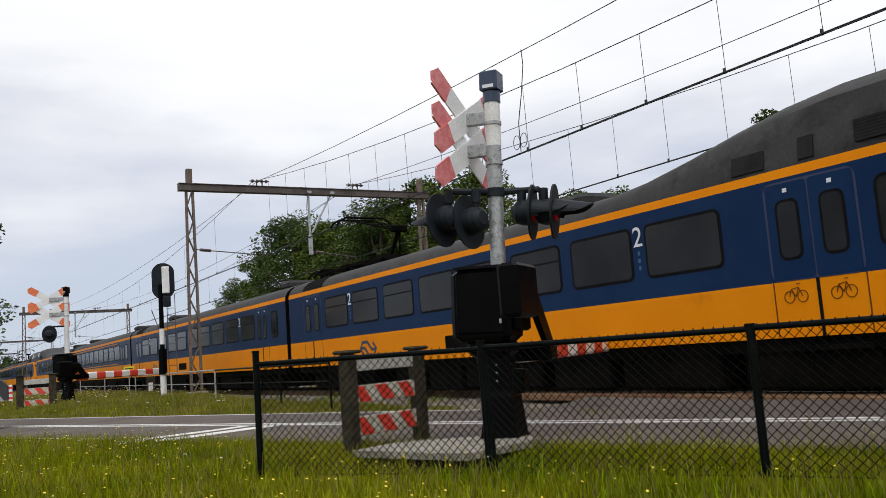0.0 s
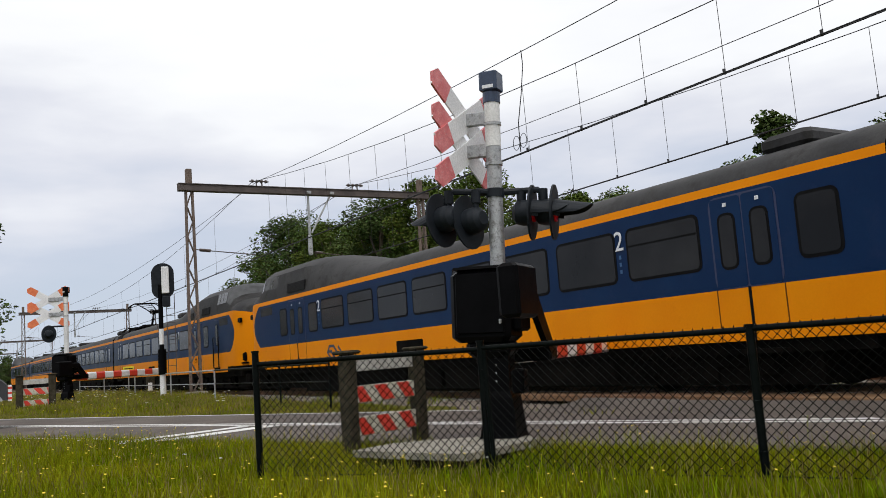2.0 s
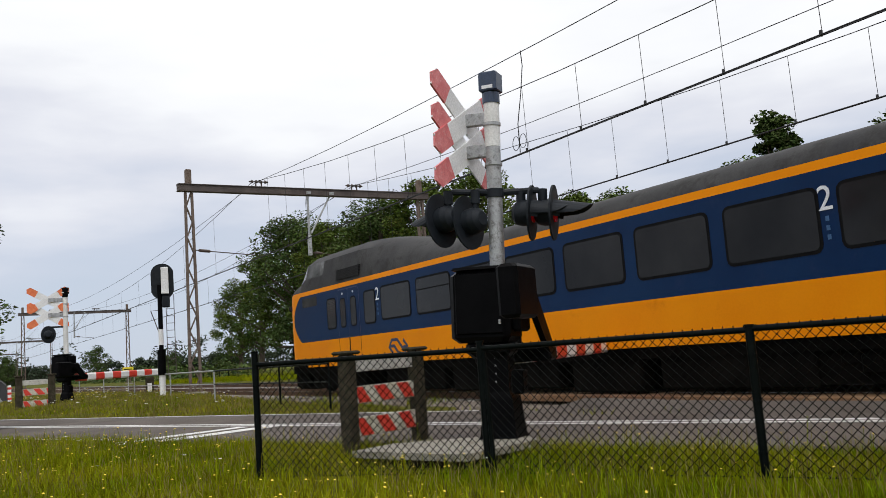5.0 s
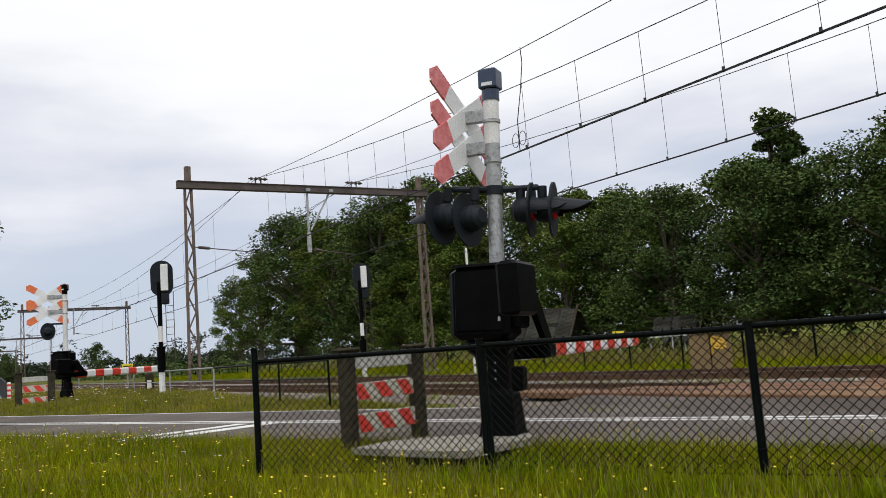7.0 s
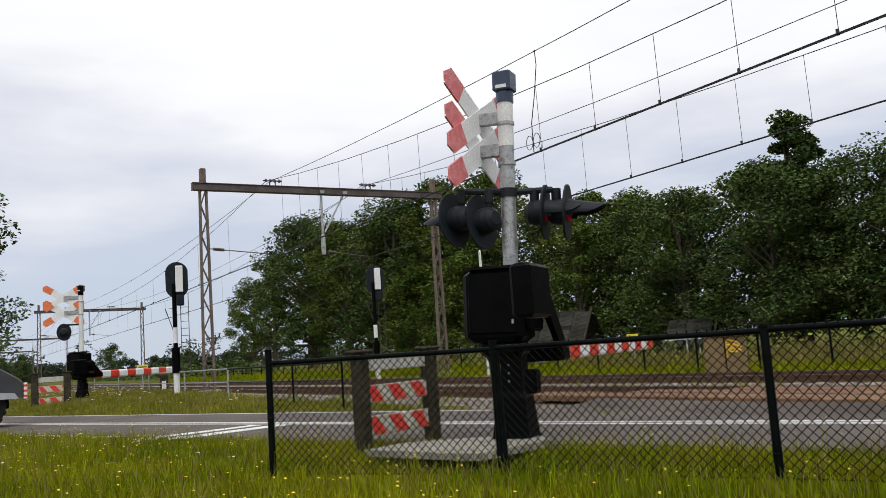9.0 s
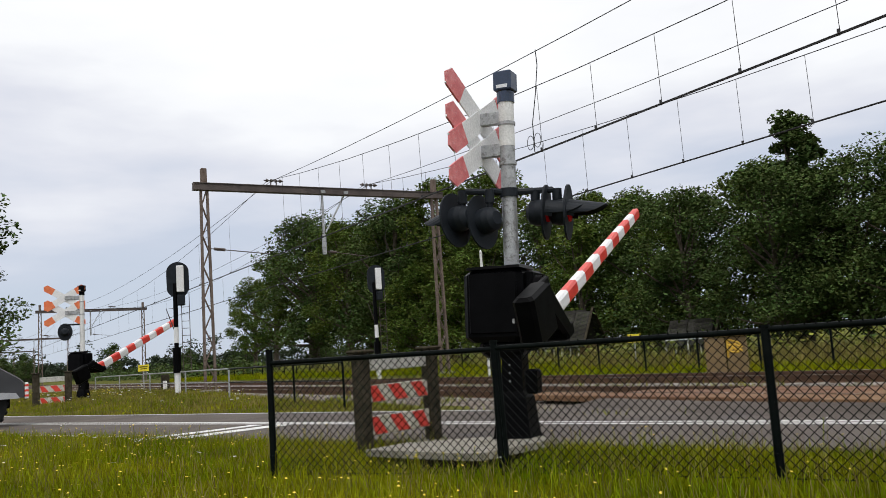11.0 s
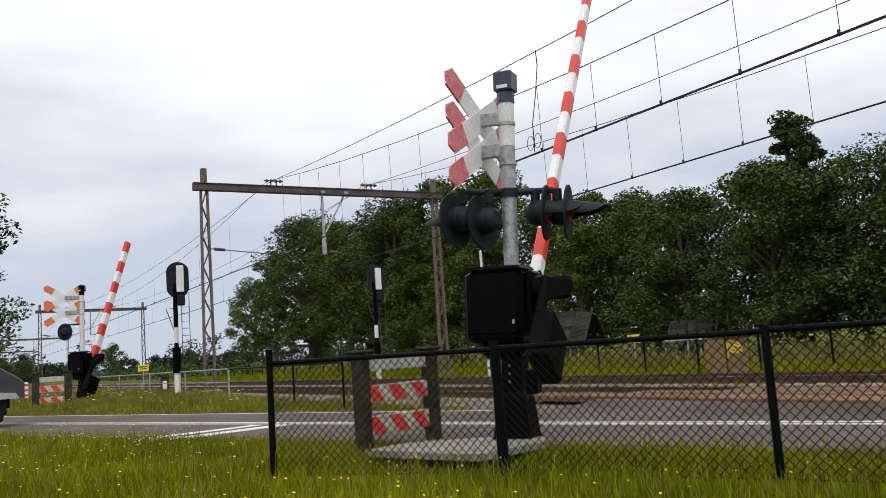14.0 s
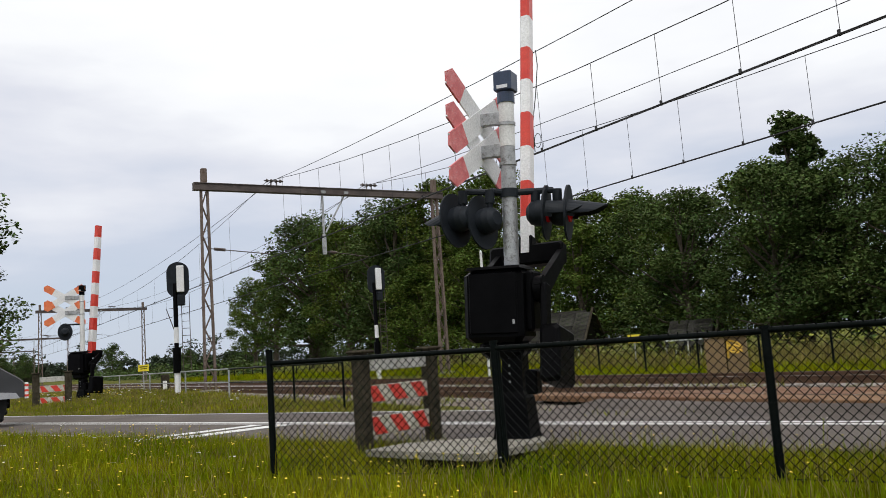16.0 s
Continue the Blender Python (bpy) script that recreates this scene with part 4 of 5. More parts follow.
def flash_light(parent, m, lens):
    """A flashing light that faces local -x: oval backing board, lamp housing behind, long visor in front."""
    fl = part("flashing_light", Mb().plate([(0.29 * math.cos(a), 0.36 * math.sin(a)) for a in np.linspace(0, 2 * math.pi, 25)[:-1]], -0.012, 0.012), DARK_RUBBER, parent, "black oval backing board", at=m)
    hs = Mb()
    prev = None
    for x, r in ((0.012, 0.17), (0.12, 0.17), (0.2, 0.15), (0.25, 0.09)):
        if prev:
            hs.tube((prev[0], 0, 0), (x, 0, 0), prev[1], r, 18)
        prev = (x, r)
    part("lamp_housing", hs, DARK_RUBBER, fl, smooth=True)
    vz = Mb()
    n = 16
    vs = []
    for r in (0.17, 0.158):
        for k in range(n + 1):
            a0 = radians(-20 + 220 * k / n)
            d0 = 0.10 + 0.40 * max(0, math.sin(a0)) ** 0.4
            vs += [(-0.012, r * math.cos(a0), r * math.sin(a0)), (-d0, r * 0.9 * math.cos(a0), r * math.sin(a0) - 0.14 * d0)]
    o = 2 * (n + 1)
    fs = []
    for k in range(n):
        i = 2 * k
        fs += [(i, i + 2, i + 3, i + 1), (o + i + 1, o + i + 3, o + i + 2, o + i), (i + 1, i + 3, o + i + 3, o + i + 1)]
    vz.add(vs, fs)
    part("visor", vz, DARK_RUBBER, fl)
    part("lens", Mb().tube((-0.03, 0, 0), (-0.012, 0, 0), 0.125, n=20), lens, fl, "red lamp lens")
    return fl


def make_boom(parent, piv, length, ob_, ou, r0=0.078, r1=0.07, red=None, first_red=True):
    """The boom with its yoke; at rest it lies along local +y, and it turns about local x."""
    bm_ = new("boom")
    bm_.parent, bm_.matrix_basis = parent, pose(*piv)
    bm_["label"] = "red and white striped barrier boom"
    n = round(length / 0.52)
    for k in range(n):
        y0, y1 = ob_ + length * k / n, ob_ + length * (k + 1) / n
        w0, w1 = r0 + (r1 - r0) * k / n, r0 + (r1 - r0) * (k + 1) / n
        vs = []
        for y, w in ((y0, w0), (y1, w1)):
            c = w * 0.35
            vs += [(sx * a, y, ou + sz * 1.5 * b) for sx, a, sz, b in ((-1, w - c, -1, w), (1, w - c, -1, w), (1, w, -1, w - c), (1, w, 1, w - c), (1, w - c, 1, w), (-1, w - c, 1, w), (-1, w, 1, w - c), (-1, w, -1, w - c))]
        part("red_band" if (k % 2 == 0) == first_red else "white_band", Mb().add(vs, [tuple(range(8)), tuple(range(15, 7, -1))] + [(8 + i, 8 + (i + 1) % 8, (i + 1) % 8, i) for i in range(8)]), BOOM_RED if (k % 2 == 0) == first_red else SIGN_WHITE, bm_)
    yk = Mb().box((0, ob_ - 0.02, ou), (1.08, 0.30, 0.2), ch=0.03).box((0, ob_ + 0.16, ou), (0.2, 0.2, 0.2), ch=0.02)
    for s in (-1, 1):
        k = 0.5 if s > 0 else 0.4
        a, b = Vector((s * k, 0.0, 0.0)), Vector((s * k, ob_ - 0.04, ou))
        d = (b - a).normalized()
        nrm = Vector((0, -d.z, d.y))
        vs = []
        for p, w in ((a - d * 0.12, 0.13), (a + d * 0.3, 0.12), (b, 0.09)):
            vs += [p + nrm * w + Vector((-0.04, 0, 0)), p + nrm * w + Vector((0.04, 0, 0)), p - nrm * w + Vector((0.04, 0, 0)), p - nrm * w + Vector((-0.04, 0, 0))]
        fs = [(0, 1, 2, 3), (11, 10, 9, 8)]
        for r in (0, 4):
            fs += [(r + (i + 1) % 4, r + i, r + 4 + i, r + 4 + (i + 1) % 4) for i in range(4)]
        yk.add(vs, fs)
    part("yoke", yk, BLACK_PAINT, bm_, "black steel yoke")
    for s in (-1, 1):
        k = 0.53 if s > 0 else 0.38
        cw = Mb().tube((s * (k - 0.1), 0, 0), (s * k, 0, 0), 0.17, n=20).tube((s * k, 0, 0), (s * (k + 0.05), 0, 0), 0.06, n=10)
        part("pivot_hub", cw, BLACK_PAINT, bm_, smooth=True)
    w8 = Mb()
    w8.box((0.66, -0.85, -0.08), (0.26, 0.70, 0.62), ch=0.04).box((0.56, -0.3, 0.05), (0.08, 0.7, 0.2), ch=0.02)
    part("counterweight", w8, BLACK_PAINT, bm_, "black counterweight")
    return bm_


ARM_Z = 3.13


def make_gate(x, y, z0, azimuth, scale_h, label, red, lights, crosses):
    g = thing("level_crossing_gate", pose(x, y, z0, 0, 0, -azimuth), label, "crossing gate", "gates of the level crossing")
    top = scale_h
    part("pole", Mb().tube((0, 0, 1.2), (0, 0, top - 0.4), 0.098, n=24), GALV if red is SIGN_RED else POLE_WHITE, g, "grey weathered steel pole", smooth=True)
    part("white_sleeve", Mb().tube((0, 0, top - 0.98), (0, 0, top - 0.36), 0.102, n=24), POLE_WHITE, g, "white painted pole top", smooth=True)
    cap = part("bell_cap", Mb().tube((0, 0, top - 0.4), (0, 0, top - 0.26), 0.115, n=20).box((0, 0, top - 0.12), (0.25, 0.25, 0.26), ch=0.015), NAVY_CAP if red is SIGN_RED else BLACK_PAINT, g, "dark blue bell housing")
    part("maker_plate", Mb().box((0, -0.128, top - 0.2), (0.15, 0.006, 0.045)), WHITE_MARK, cap)
    for z in (top - 0.68, top - 1.21):
        part("clamp_ring", Mb().tube((0, 0, z - 0.02), (0, 0, z + 0.02), 0.115, n=20), GALV, g)
    # drive cabinet astride the pole, with its foot
    cab = part("drive_cabinet", Mb().box((-0.17, -0.03, 1.67), (0.80, 0.55, 0.92), ch=0.07), BLACK_PAINT, g, "glossy black drive cabinet")
    part("cabinet_lid", Mb().add([(-0.52, -0.31, 2.13), (0.22, -0.31, 2.13), (0.22, 0.25, 2.13), (-0.52, 0.25, 2.13), (-0.50, -0.29, 2.165), (0.20, -0.29, 2.165), (0.20, 0.23, 2.165), (-0.50, 0.23, 2.165), (-0.48, -0.03, 2.185), (0.18, -0.03, 2.185)], [(3, 2, 1, 0), (0, 1, 5, 4), (1, 2, 6, 5), (2, 3, 7, 6), (3, 0, 4, 7), (4, 5, 9, 8), (6, 7, 8, 9), (5, 6, 9), (7, 4, 8)]), BLACK_PAINT, cab)
    part("cabinet_door", Mb().box((-0.15, -0.315, 1.70), (0.64, 0.03, 0.76), ch=0.012), BLACK_PAINT, cab)
    part("lock", Mb().box((0.13, -0.34, 1.46), (0.03, 0.03, 0.06), ch=0.006), GALV, cab)
    part("side_box", Mb().box((0.27, 0.04, 1.72), (0.12, 0.40, 0.76), ch=0.03), BLACK_PAINT, g)
    part("lower_housing", Mb().box((-0.12, 0.0, 1.14), (0.60, 0.44, 0.26), ch=0.08), BLACK_PAINT, g)
    ft = Mb()
    vs = []
    for z, w, d in ((0.0, 0.26, 0.22), (0.06, 0.24, 0.20), (0.52, 0.185, 0.16), (0.60, 0.14, 0.13), (1.15, 0.13, 0.12)):
        vs += [(-w, -d, z), (w, -d, z), (w, d, z), (-w, d, z)]
    fs = [(3, 2, 1, 0)]
    for r in (0, 4, 8, 12):
        fs += [(r + i, r + (i + 1) % 4, r + 4 + (i + 1) % 4, r + 4 + i) for i in range(4)]
    part("foot", ft.add(vs, fs), BLACK_PAINT, g, "black cast foot")
    part("cable_box", Mb().box((0.27, -0.1, 0.72), (0.16, 0.2, 0.3), ch=0.02), BLACK_PAINT, g)
    for k in range(4):
        part("marker", Mb().box((-0.03, -0.135, 0.72 + 0.1 * k), (0.018, 0.012, 0.022)), GALV, g)
    for m in lights:
        flash_light(g, m, RED_LAMP)
    if len(lights) > 1:
        for m in lights:
            p = m.translation
            back = m @ Vector((0.14, 0, 0.05))
            part("light_arm", Mb().path([(0, 0, ARM_Z), (back.x * 0.9, back.y * 0.9, ARM_Z + 0.02), (back.x, back.y, ARM_Z - 0.03), tuple(back)], 0.042, 8), DARK_RUBBER, g, smooth=True)
            part("arm_joint", Mb().tube((back.x, back.y, ARM_Z - 0.14), (back.x, back.y, ARM_Z + 0.03), 0.062, n=12), DARK_RUBBER, g, smooth=True)
        part("arm_clamp", Mb().tube((0, 0, ARM_Z - 0.06), (0, 0, ARM_Z + 0.05), 0.122, n=16), DARK_RUBBER, g, smooth=True)
    else:
        p = lights[0].translation
        part("light_arm", Mb().path([(0, 0, p.z + 0.3), (p.x, p.y, p.z + 0.3), (p.x, p.y, p.z)], 0.04, 8), DARK_RUBBER, g)
    for m in crosses:
        board_cross(g, m, red)
        p = m.translation
        a = Vector((p.x, p.y, 0))
        t = Matrix.Translation((0, 0, p.z)) @ a.to_track_quat("Y", "Z").to_matrix().to_4x4()
        part("cross_bracket", Mb().box((0, a.length / 2, 0), (0.09, a.length, 0.17), t, ch=0.01), GALV, g)
    return g


NEAR_AZ, FAR_AZ = 55.7, 52.5


def local_spot(gx, gy, az, px, py):
    """A place on the ground in a gate's own axes."""
    c, s = math.cos(radians(az)), math.sin(radians(az))
    dx, dy = px - gx, py - gy
    return dx * c - dy * s, dx * s + dy * c


GN, GF = (6.39, 8.95), (5.12, 39.1)
near_lights = []
for px, py, pz, turn in ((5.74, 9.38, 2.92, 0), (6.03, 9.19, 2.87, 0), (6.71, 8.72, 2.93, 180), (6.93, 8.55, 2.91, 180)):
    lx, ly = local_spot(*GN, NEAR_AZ, px, py)
    near_lights.append(pose(lx, ly, pz - 0.10, 0, -5, turn + (-18 if turn == 0 else 6)))
GN_UPRIGHT = pose(*GN, 0.10, 0, 0, -NEAR_AZ)
GN_LEANING = Matrix.Translation((6.235, 9.06, 0.10)) @ Matrix.Rotation(radians(2.3), 4, Vector((0.58, 0.814, 0))) @ pose(0, 0, 0, 0, 0, -NEAR_AZ)
UNLEAN = GN_LEANING.inverted() @ GN_UPRIGHT
near_lights = [UNLEAN @ m for m in near_lights]
near_gate = make_gate(*GN, 0.10, NEAR_AZ, 4.72, "black level crossing gate with red flashing lights beside the road", SIGN_RED, near_lights,
                      [pose(-0.36, -0.02, 4.13, 0, 0, -8.3), pose(-0.36, -0.02, 3.70, 0, 0, -8.3)])
near_gate.matrix_basis = GN_LEANING
near_boom = make_boom(near_gate, (-0.2, -0.07, 1.85), 7.5, 0.74, -0.82, first_red=False)
fx, fy = local_spot(*GF, FAR_AZ, 5.12 - 0.66, 39.15)
far_gate = make_gate(*GF, 0.14, FAR_AZ, 4.95, "black level crossing gate with orange-tipped crosses beside a path", SIGN_ORANGE, [pose(fx, fy, 3.02, 0, 0, 180 + FAR_AZ + 82)],
                     [pose(fx, fy, 4.45, 0, 0, FAR_AZ - 97), pose(fx, fy, 3.82, 0, 0, FAR_AZ - 97)])
far_boom = make_boom(far_gate, (0.0, 0.03, 1.60), 5.6, 0.5, -0.42, r0=0.11, r1=0.095)

SLAB = [(4.46, 9.76), (4.94, 8.23), (5.06, 8.05), (6.26, 8.40), (6.42, 8.75), (6.55, 9.25), (5.15, 10.0)]
slab_ob = part("concrete_slab", Mb().slab(SLAB, 0.045, 0.125), PALE_CONCRETE)
# added recessed support, coloured dark to imitate the shadow gap below the slab
part("footing", Mb().slab([(5.6 + (x - 5.6) * 0.7, 8.95 + (y - 8.95) * 0.7) for x, y in SLAB], -0.25, 0.046), OLD_WOOD, slab_ob)
tagged(slab_ob, "low weathered concrete slab under the crossing gate", "slab")


# ---- striped barrier boards on wooden posts ----
def barrier(p0, p1, h, label, boards, pw=0.21, red=BOOM_RED, z0=0.0):
    d = Vector((p1[0] - p0[0], p1[1] - p0[1], 0))
    L = d.length
    ang = math.degrees(math.atan2(d.y, d.x))
    b = thing("roadside_barrier", pose(p0[0], p0[1], z0, 0, 0, ang), label, "barrier", "striped barriers")
    for x in (0, L):
        pst = part("post", Mb().box((x, 0, h / 2 - 0.1), (pw, pw * 0.85, h + 0.2), ch=0.025), OLD_WOOD, b, "weathered wooden post")
        part("post_cap", Mb().box((x, 0, h + 0.02), (pw + 0.1, pw + 0.06, 0.05), ch=0.02), OLD_WOOD, pst)
    for za, zb, kind in boards:
        bd = part("board", Mb().box((L / 2, 0.0, (za + zb) / 2), (L - pw + 0.02, 0.05, zb - za), ch=0.008), BARRIER_WHITE if kind else GREY_BOARD, b, "" if kind else "pale grey top board")
        if kind:
            hgt = zb - za
            x = pw / 2 - 0.1
            while x < L - pw / 2 - 0.02:
                q = [(x, zb - 0.01), (x + 0.24, zb - 0.01), (x + 0.24 + hgt * 0.75, za + 0.01), (x + hgt * 0.75, za + 0.01)]
                lo, hi = pw / 2 + 0.01, L - pw / 2 - 0.01
                q = [(min(hi, max(lo, a)), c) for a, c in q]
                if q[1][0] - q[0][0] + q[2][0] - q[3][0] > 0.05:
                    for yy in (-0.03, 0.03):
                        vs = [(a, yy - 0.003, c) for a, c in q] + [(a, yy + 0.003, c) for a, c in q]
                        part("red_stripe", Mb().add(vs, [(0, 1, 2, 3), (7, 6, 5, 4), (0, 4, 5, 1), (1, 5, 6, 2), (2, 6, 7, 3), (3, 7, 4, 0)]), red, bd)
                x += 0.47
    return b


barrier((4.79, 10.49), (6.12, 11.01), 1.30, "red and white striped boards between two wooden posts", [(1.06, 1.24, 0), (0.64, 0.87, 1), (0.21, 0.46, 1)])
barrier((3.2, 37.6), (4.35, 37.4), 1.36, "red and white striped boards beside the far gate", [(1.02, 1.22, 0), (0.62, 0.88, 1), (0.18, 0.42, 1)], pw=0.26, z0=0.12)


# ---- chain-link fence in front ----
def link_fence():
    f = thing("chain_link_fence", pose(0, 0, 0), "dark green chain-link fence with tubular top rail", "fence")
    posts = [(3.06, 9.05), (4.6, 6.98), (5.72, 4.71), (6.75, 2.4), (7.7, 0.0)]
    tops = [1.37, 1.30, 1.26, 1.26, 1.26]
    for (x, y), h in zip(posts, tops):
        p = part("fence_post", Mb().tube((x, y, -0.1), (x, y, h), 0.036, n=12), FENCE_GREEN, f, smooth=True)
        part("post_cap", Mb().tube((x, y, h), (x, y, h + 0.02), 0.042, n=12), FENCE_GREEN, p)
        for z in (0.25, 0.65, 1.02):
            part("tie", Mb().tube((x, y, z), (x, y, z + 0.02), 0.041, n=10), FENCE_GREEN, p)
    part("brace", Mb().tube((4.63, 6.93, -0.05), (4.62, 6.95, 1.26), 0.024, n=8), FENCE_GREEN, f)
    for (a, b), (c, d) in zip(posts, posts[1:]):
        part("top_rail", Mb().tube((a, b, 1.245), (c, d, 1.235), 0.026, n=12), FENCE_GREEN, f, smooth=True)
        part("tension_wire", Mb().tube((a, b, 0.07), (c, d, 0.07), 0.005, n=5), FENCE_GREEN, f)
        L = math.hypot(c - a, d - b)
        ux, uy = (c - a) / L, (d - b) / L
        mb = Mb()
        H0, H1, step = 0.05, 1.235, 0.084
        hh = H1 - H0
        rng = random.Random(3)
        n = int((L + hh) / step)
        for s in (1, -1):
            for k in range(n):
                o = k * step
                u0, u1 = o - hh, o
                t0, t1 = max(0, -u0), min(hh, L - u0)
                if t1 - t0 < 0.03:
                    continue
                pts = []
                m = 4
                for j in range(m + 1):
                    tt = t0 + (t1 - t0) * j / m
                    u = u0 + tt
                    w = 0.006 * math.sin(5 * u + 4 * tt)
                    z = (H0 + tt if s > 0 else H1 - tt) + w
                    off = 0.006 * s
                    pts.append((a + ux * u - uy * off, b + uy * u + ux * off, z))
                for p, q in zip(pts, pts[1:]):
                    mb.tube(p, q, 0.0042, n=3, caps=False)
        # wire turned round the rail
        for k in range(int(L / step)):
            u = (k + 0.5) * step
            x, y = a + ux * u, b + uy * u
            mb.tube((x - uy * 0.03, y + ux * 0.03, 1.215), (x + uy * 0.03 + ux * 0.02, y - ux * 0.03 + uy * 0.02, 1.275), 0.005, n=4)
        tagged(part("wire_netting", mb, WIRE_MESH, f), kind="stuff")


link_fence()


# ---- signals, railings, signs beside the tracks ----
def rail_signal(x, y, z0, h, label):
    s = thing("railway_signal", pose(x, y, z0, 0, 0, -14), label, "railway signal", "railway signals")
    w = 0.46
    pts = [(w * math.cos(a), h - 0.75 + (0.32 if math.sin(a) > 0 else -0.32) + 0.44 * math.sin(a)) for a in np.linspace(0, 2 * math.pi, 33)[:-1]]
    bd = Mb().add([(a, -0.03, z) for a, z in pts] + [(a, 0.03, z) for a, z in pts], [tuple(range(32)), tuple(range(63, 31, -1))] + [(32 + i, 32 + (i + 1) % 32, (i + 1) % 32, i) for i in range(32)])
    b = part("backing_board", bd, DARK_RUBBER, s, "black oval backing board")
    part("lamp_case", Mb().box((0.10, -0.12, h - 0.72), (0.30, 0.18, 1.12), ch=0.02), SIGN_WHITE, b, "white rear lamp case")
    part("lower_case", Mb().box((0.12, -0.06, h - 1.62), (0.32, 0.3, 0.45), ch=0.04), DARK_RUBBER, s)
    part("signal_mast", Mb().tube((-0.12, 0, 0), (-0.12, 0, h - 0.9), 0.095, n=14), BLACK_PAINT, s, smooth=True)
    part("white_band", Mb().tube((-0.12, 0, 2.2), (-0.12, 0, 2.85), 0.10, n=14), SIGN_WHITE, s)
    part("mast_base", Mb().tube((-0.12, 0, -0.1), (-0.12, 0, 0.95), 0.125, n=14), SIGN_WHITE, s)
    part("relay_case", Mb().tube((-0.12, 0, 0.95), (-0.12, 0, 2.0), 0.17, n=14), BLACK_PAINT, s)
    ld = Mb()
    for dx in (0.12, 0.44):
        ld.tube((dx, 0.12, 0.9), (dx, 0.12, h - 1.3), 0.016, n=5)
    for k in range(int((h - 2.4) / 0.3)):
        ld.tube((0.12, 0.12, 1.0 + 0.3 * k), (0.44, 0.12, 1.0 + 0.3 * k), 0.012, n=5)
    part("ladder", ld, BEAM_STEEL, s, "thin steel ladder")
    part("cage_bracket", Mb().path([(-0.12, 0, h - 1.95), (-0.5, 0, h - 1.95), (-0.12, 0, h - 3.1)], 0.02, 5), BEAM_STEEL, s)
    return s


rail_signal(8.62, 36.9, 0.2, 5.6, "black oval railway signal with a white rear case and ladder")
rail_signal(19.5, 40.2, 0.05, 5.95, "black oval railway signal before dark trees")


def hand_railing():
    r = thing("hand_railing", pose(0, 0, 0), "grey galvanised hand railing along the track", "railing")
    ys = [19.9, 23.4, 29.8, 36.0, 43.0, 51.2, 60.0]
    zs = [0.15 + 0.12 * smooth01((y - 22) / 16) for y in ys]
    for y, z in zip(ys, zs):
        part("rail_post", Mb().tube((8.6, y, z - 0.1), (8.6, y, 1.17), 0.03, n=8), FENCE_GREEN if y < 28 else GALV, r)
    for y0, y1 in zip(ys, ys[1:]):
        part("handrail", Mb().tube((8.6, y0, 1.18), (8.6, y1, 1.18), 0.028, n=8), FENCE_GREEN if y0 < 28 else GALV, r)
        part("middle_rail", Mb().tube((8.6, y0, 0.72), (8.6, y1, 0.72), 0.018, n=6), FENCE_GREEN if y0 < 28 else GALV, r)


hand_railing()
ys_ = thing("warning_sign", pose(9.0, 46.5, 0.2, 0, 0, -10), "small yellow sign on a thin steel post", "sign")
part("sign_post", Mb().tube((0, 0, -0.2), (0, 0, 1.15), 0.025, n=8), GALV, ys_)
sp = part("sign_plate", Mb().box((0, -0.03, 1.3), (0.52, 0.02, 0.34), ch=0.005), YELLOW_SIGN, ys_)
part("printed_lines", Mb().box((0, -0.043, 1.36), (0.4, 0.004, 0.05)).box((0, -0.043, 1.26), (0.32, 0.004, 0.04)), SEAL, sp)
ys2 = copy_thing(ys_, pose(24.4, 26.6, 0.0, 0, 0, -40))
ys2["label"] = "small yellow marker sign on a thin post by the hedge"
wp = thing("marker_post", pose(19.6, 30.2, 0), "thin white marker post behind the tracks", "post")
part("post_shaft", Mb().tube((0, 0, -0.5), (0, 0, 5.35), 0.055, n=10), POLE_WHITE, wp, smooth=True)
part("post_tip", Mb().tube((0, 0, 5.35), (0, 0, 5.43), 0.055, 0.02, n=10), POLE_WHITE, wp)
bx = thing("trackside_cabinet", pose(18.95, 17.0, -0.05, 0, 0, -52), "tan trackside equipment cabinet with yellow graffiti", "cabinet")
bdy = part("cabinet_body", Mb().box((-0.27, 0, 0.62), (0.54, 0.5, 1.15), ch=0.02).box((0.29, 0.06, 0.62), (0.54, 0.5, 1.15), ch=0.02), CABINET_TAN, bx)
part("cabinet_roof", Mb().box((0.01, 0.02, 1.23), (1.2, 0.66, 0.06), ch=0.02), CABINET_TAN, bx)
part("plinth", Mb().box((0.01, 0.02, 0.0), (1.05, 0.5, 0.2), ch=0.02), CONCRETE, bx)
gf = Mb()
rg = random.Random(8)
pt = (0.15, 1.0)
for k in range(26):
    q = (min(0.52, max(0.06, pt[0] + rg.uniform(-0.3, 0.3))), min(1.1, max(0.45, pt[1] + rg.uniform(-0.22, 0.18))))
    gf.tube((pt[0], -0.195, pt[1]), (q[0], -0.195, q[1]), 0.03, n=5)
    pt = q
part("graffiti", gf, GRAFFITI, bdy, "yellow scrawl")
ys3 = thing("small_utility_post", pose(9.35, 43.2, 0.25), "short dark concrete posts by the track", "post")
part("stub", Mb().box((0, 0, 0.4), (0.35, 0.35, 0.9), ch=0.03), OLD_WOOD, ys3)
part("white_face", Mb().box((-0.05, -0.18, 0.35), (0.2, 0.012, 0.4)), SIGN_WHITE, ys3)


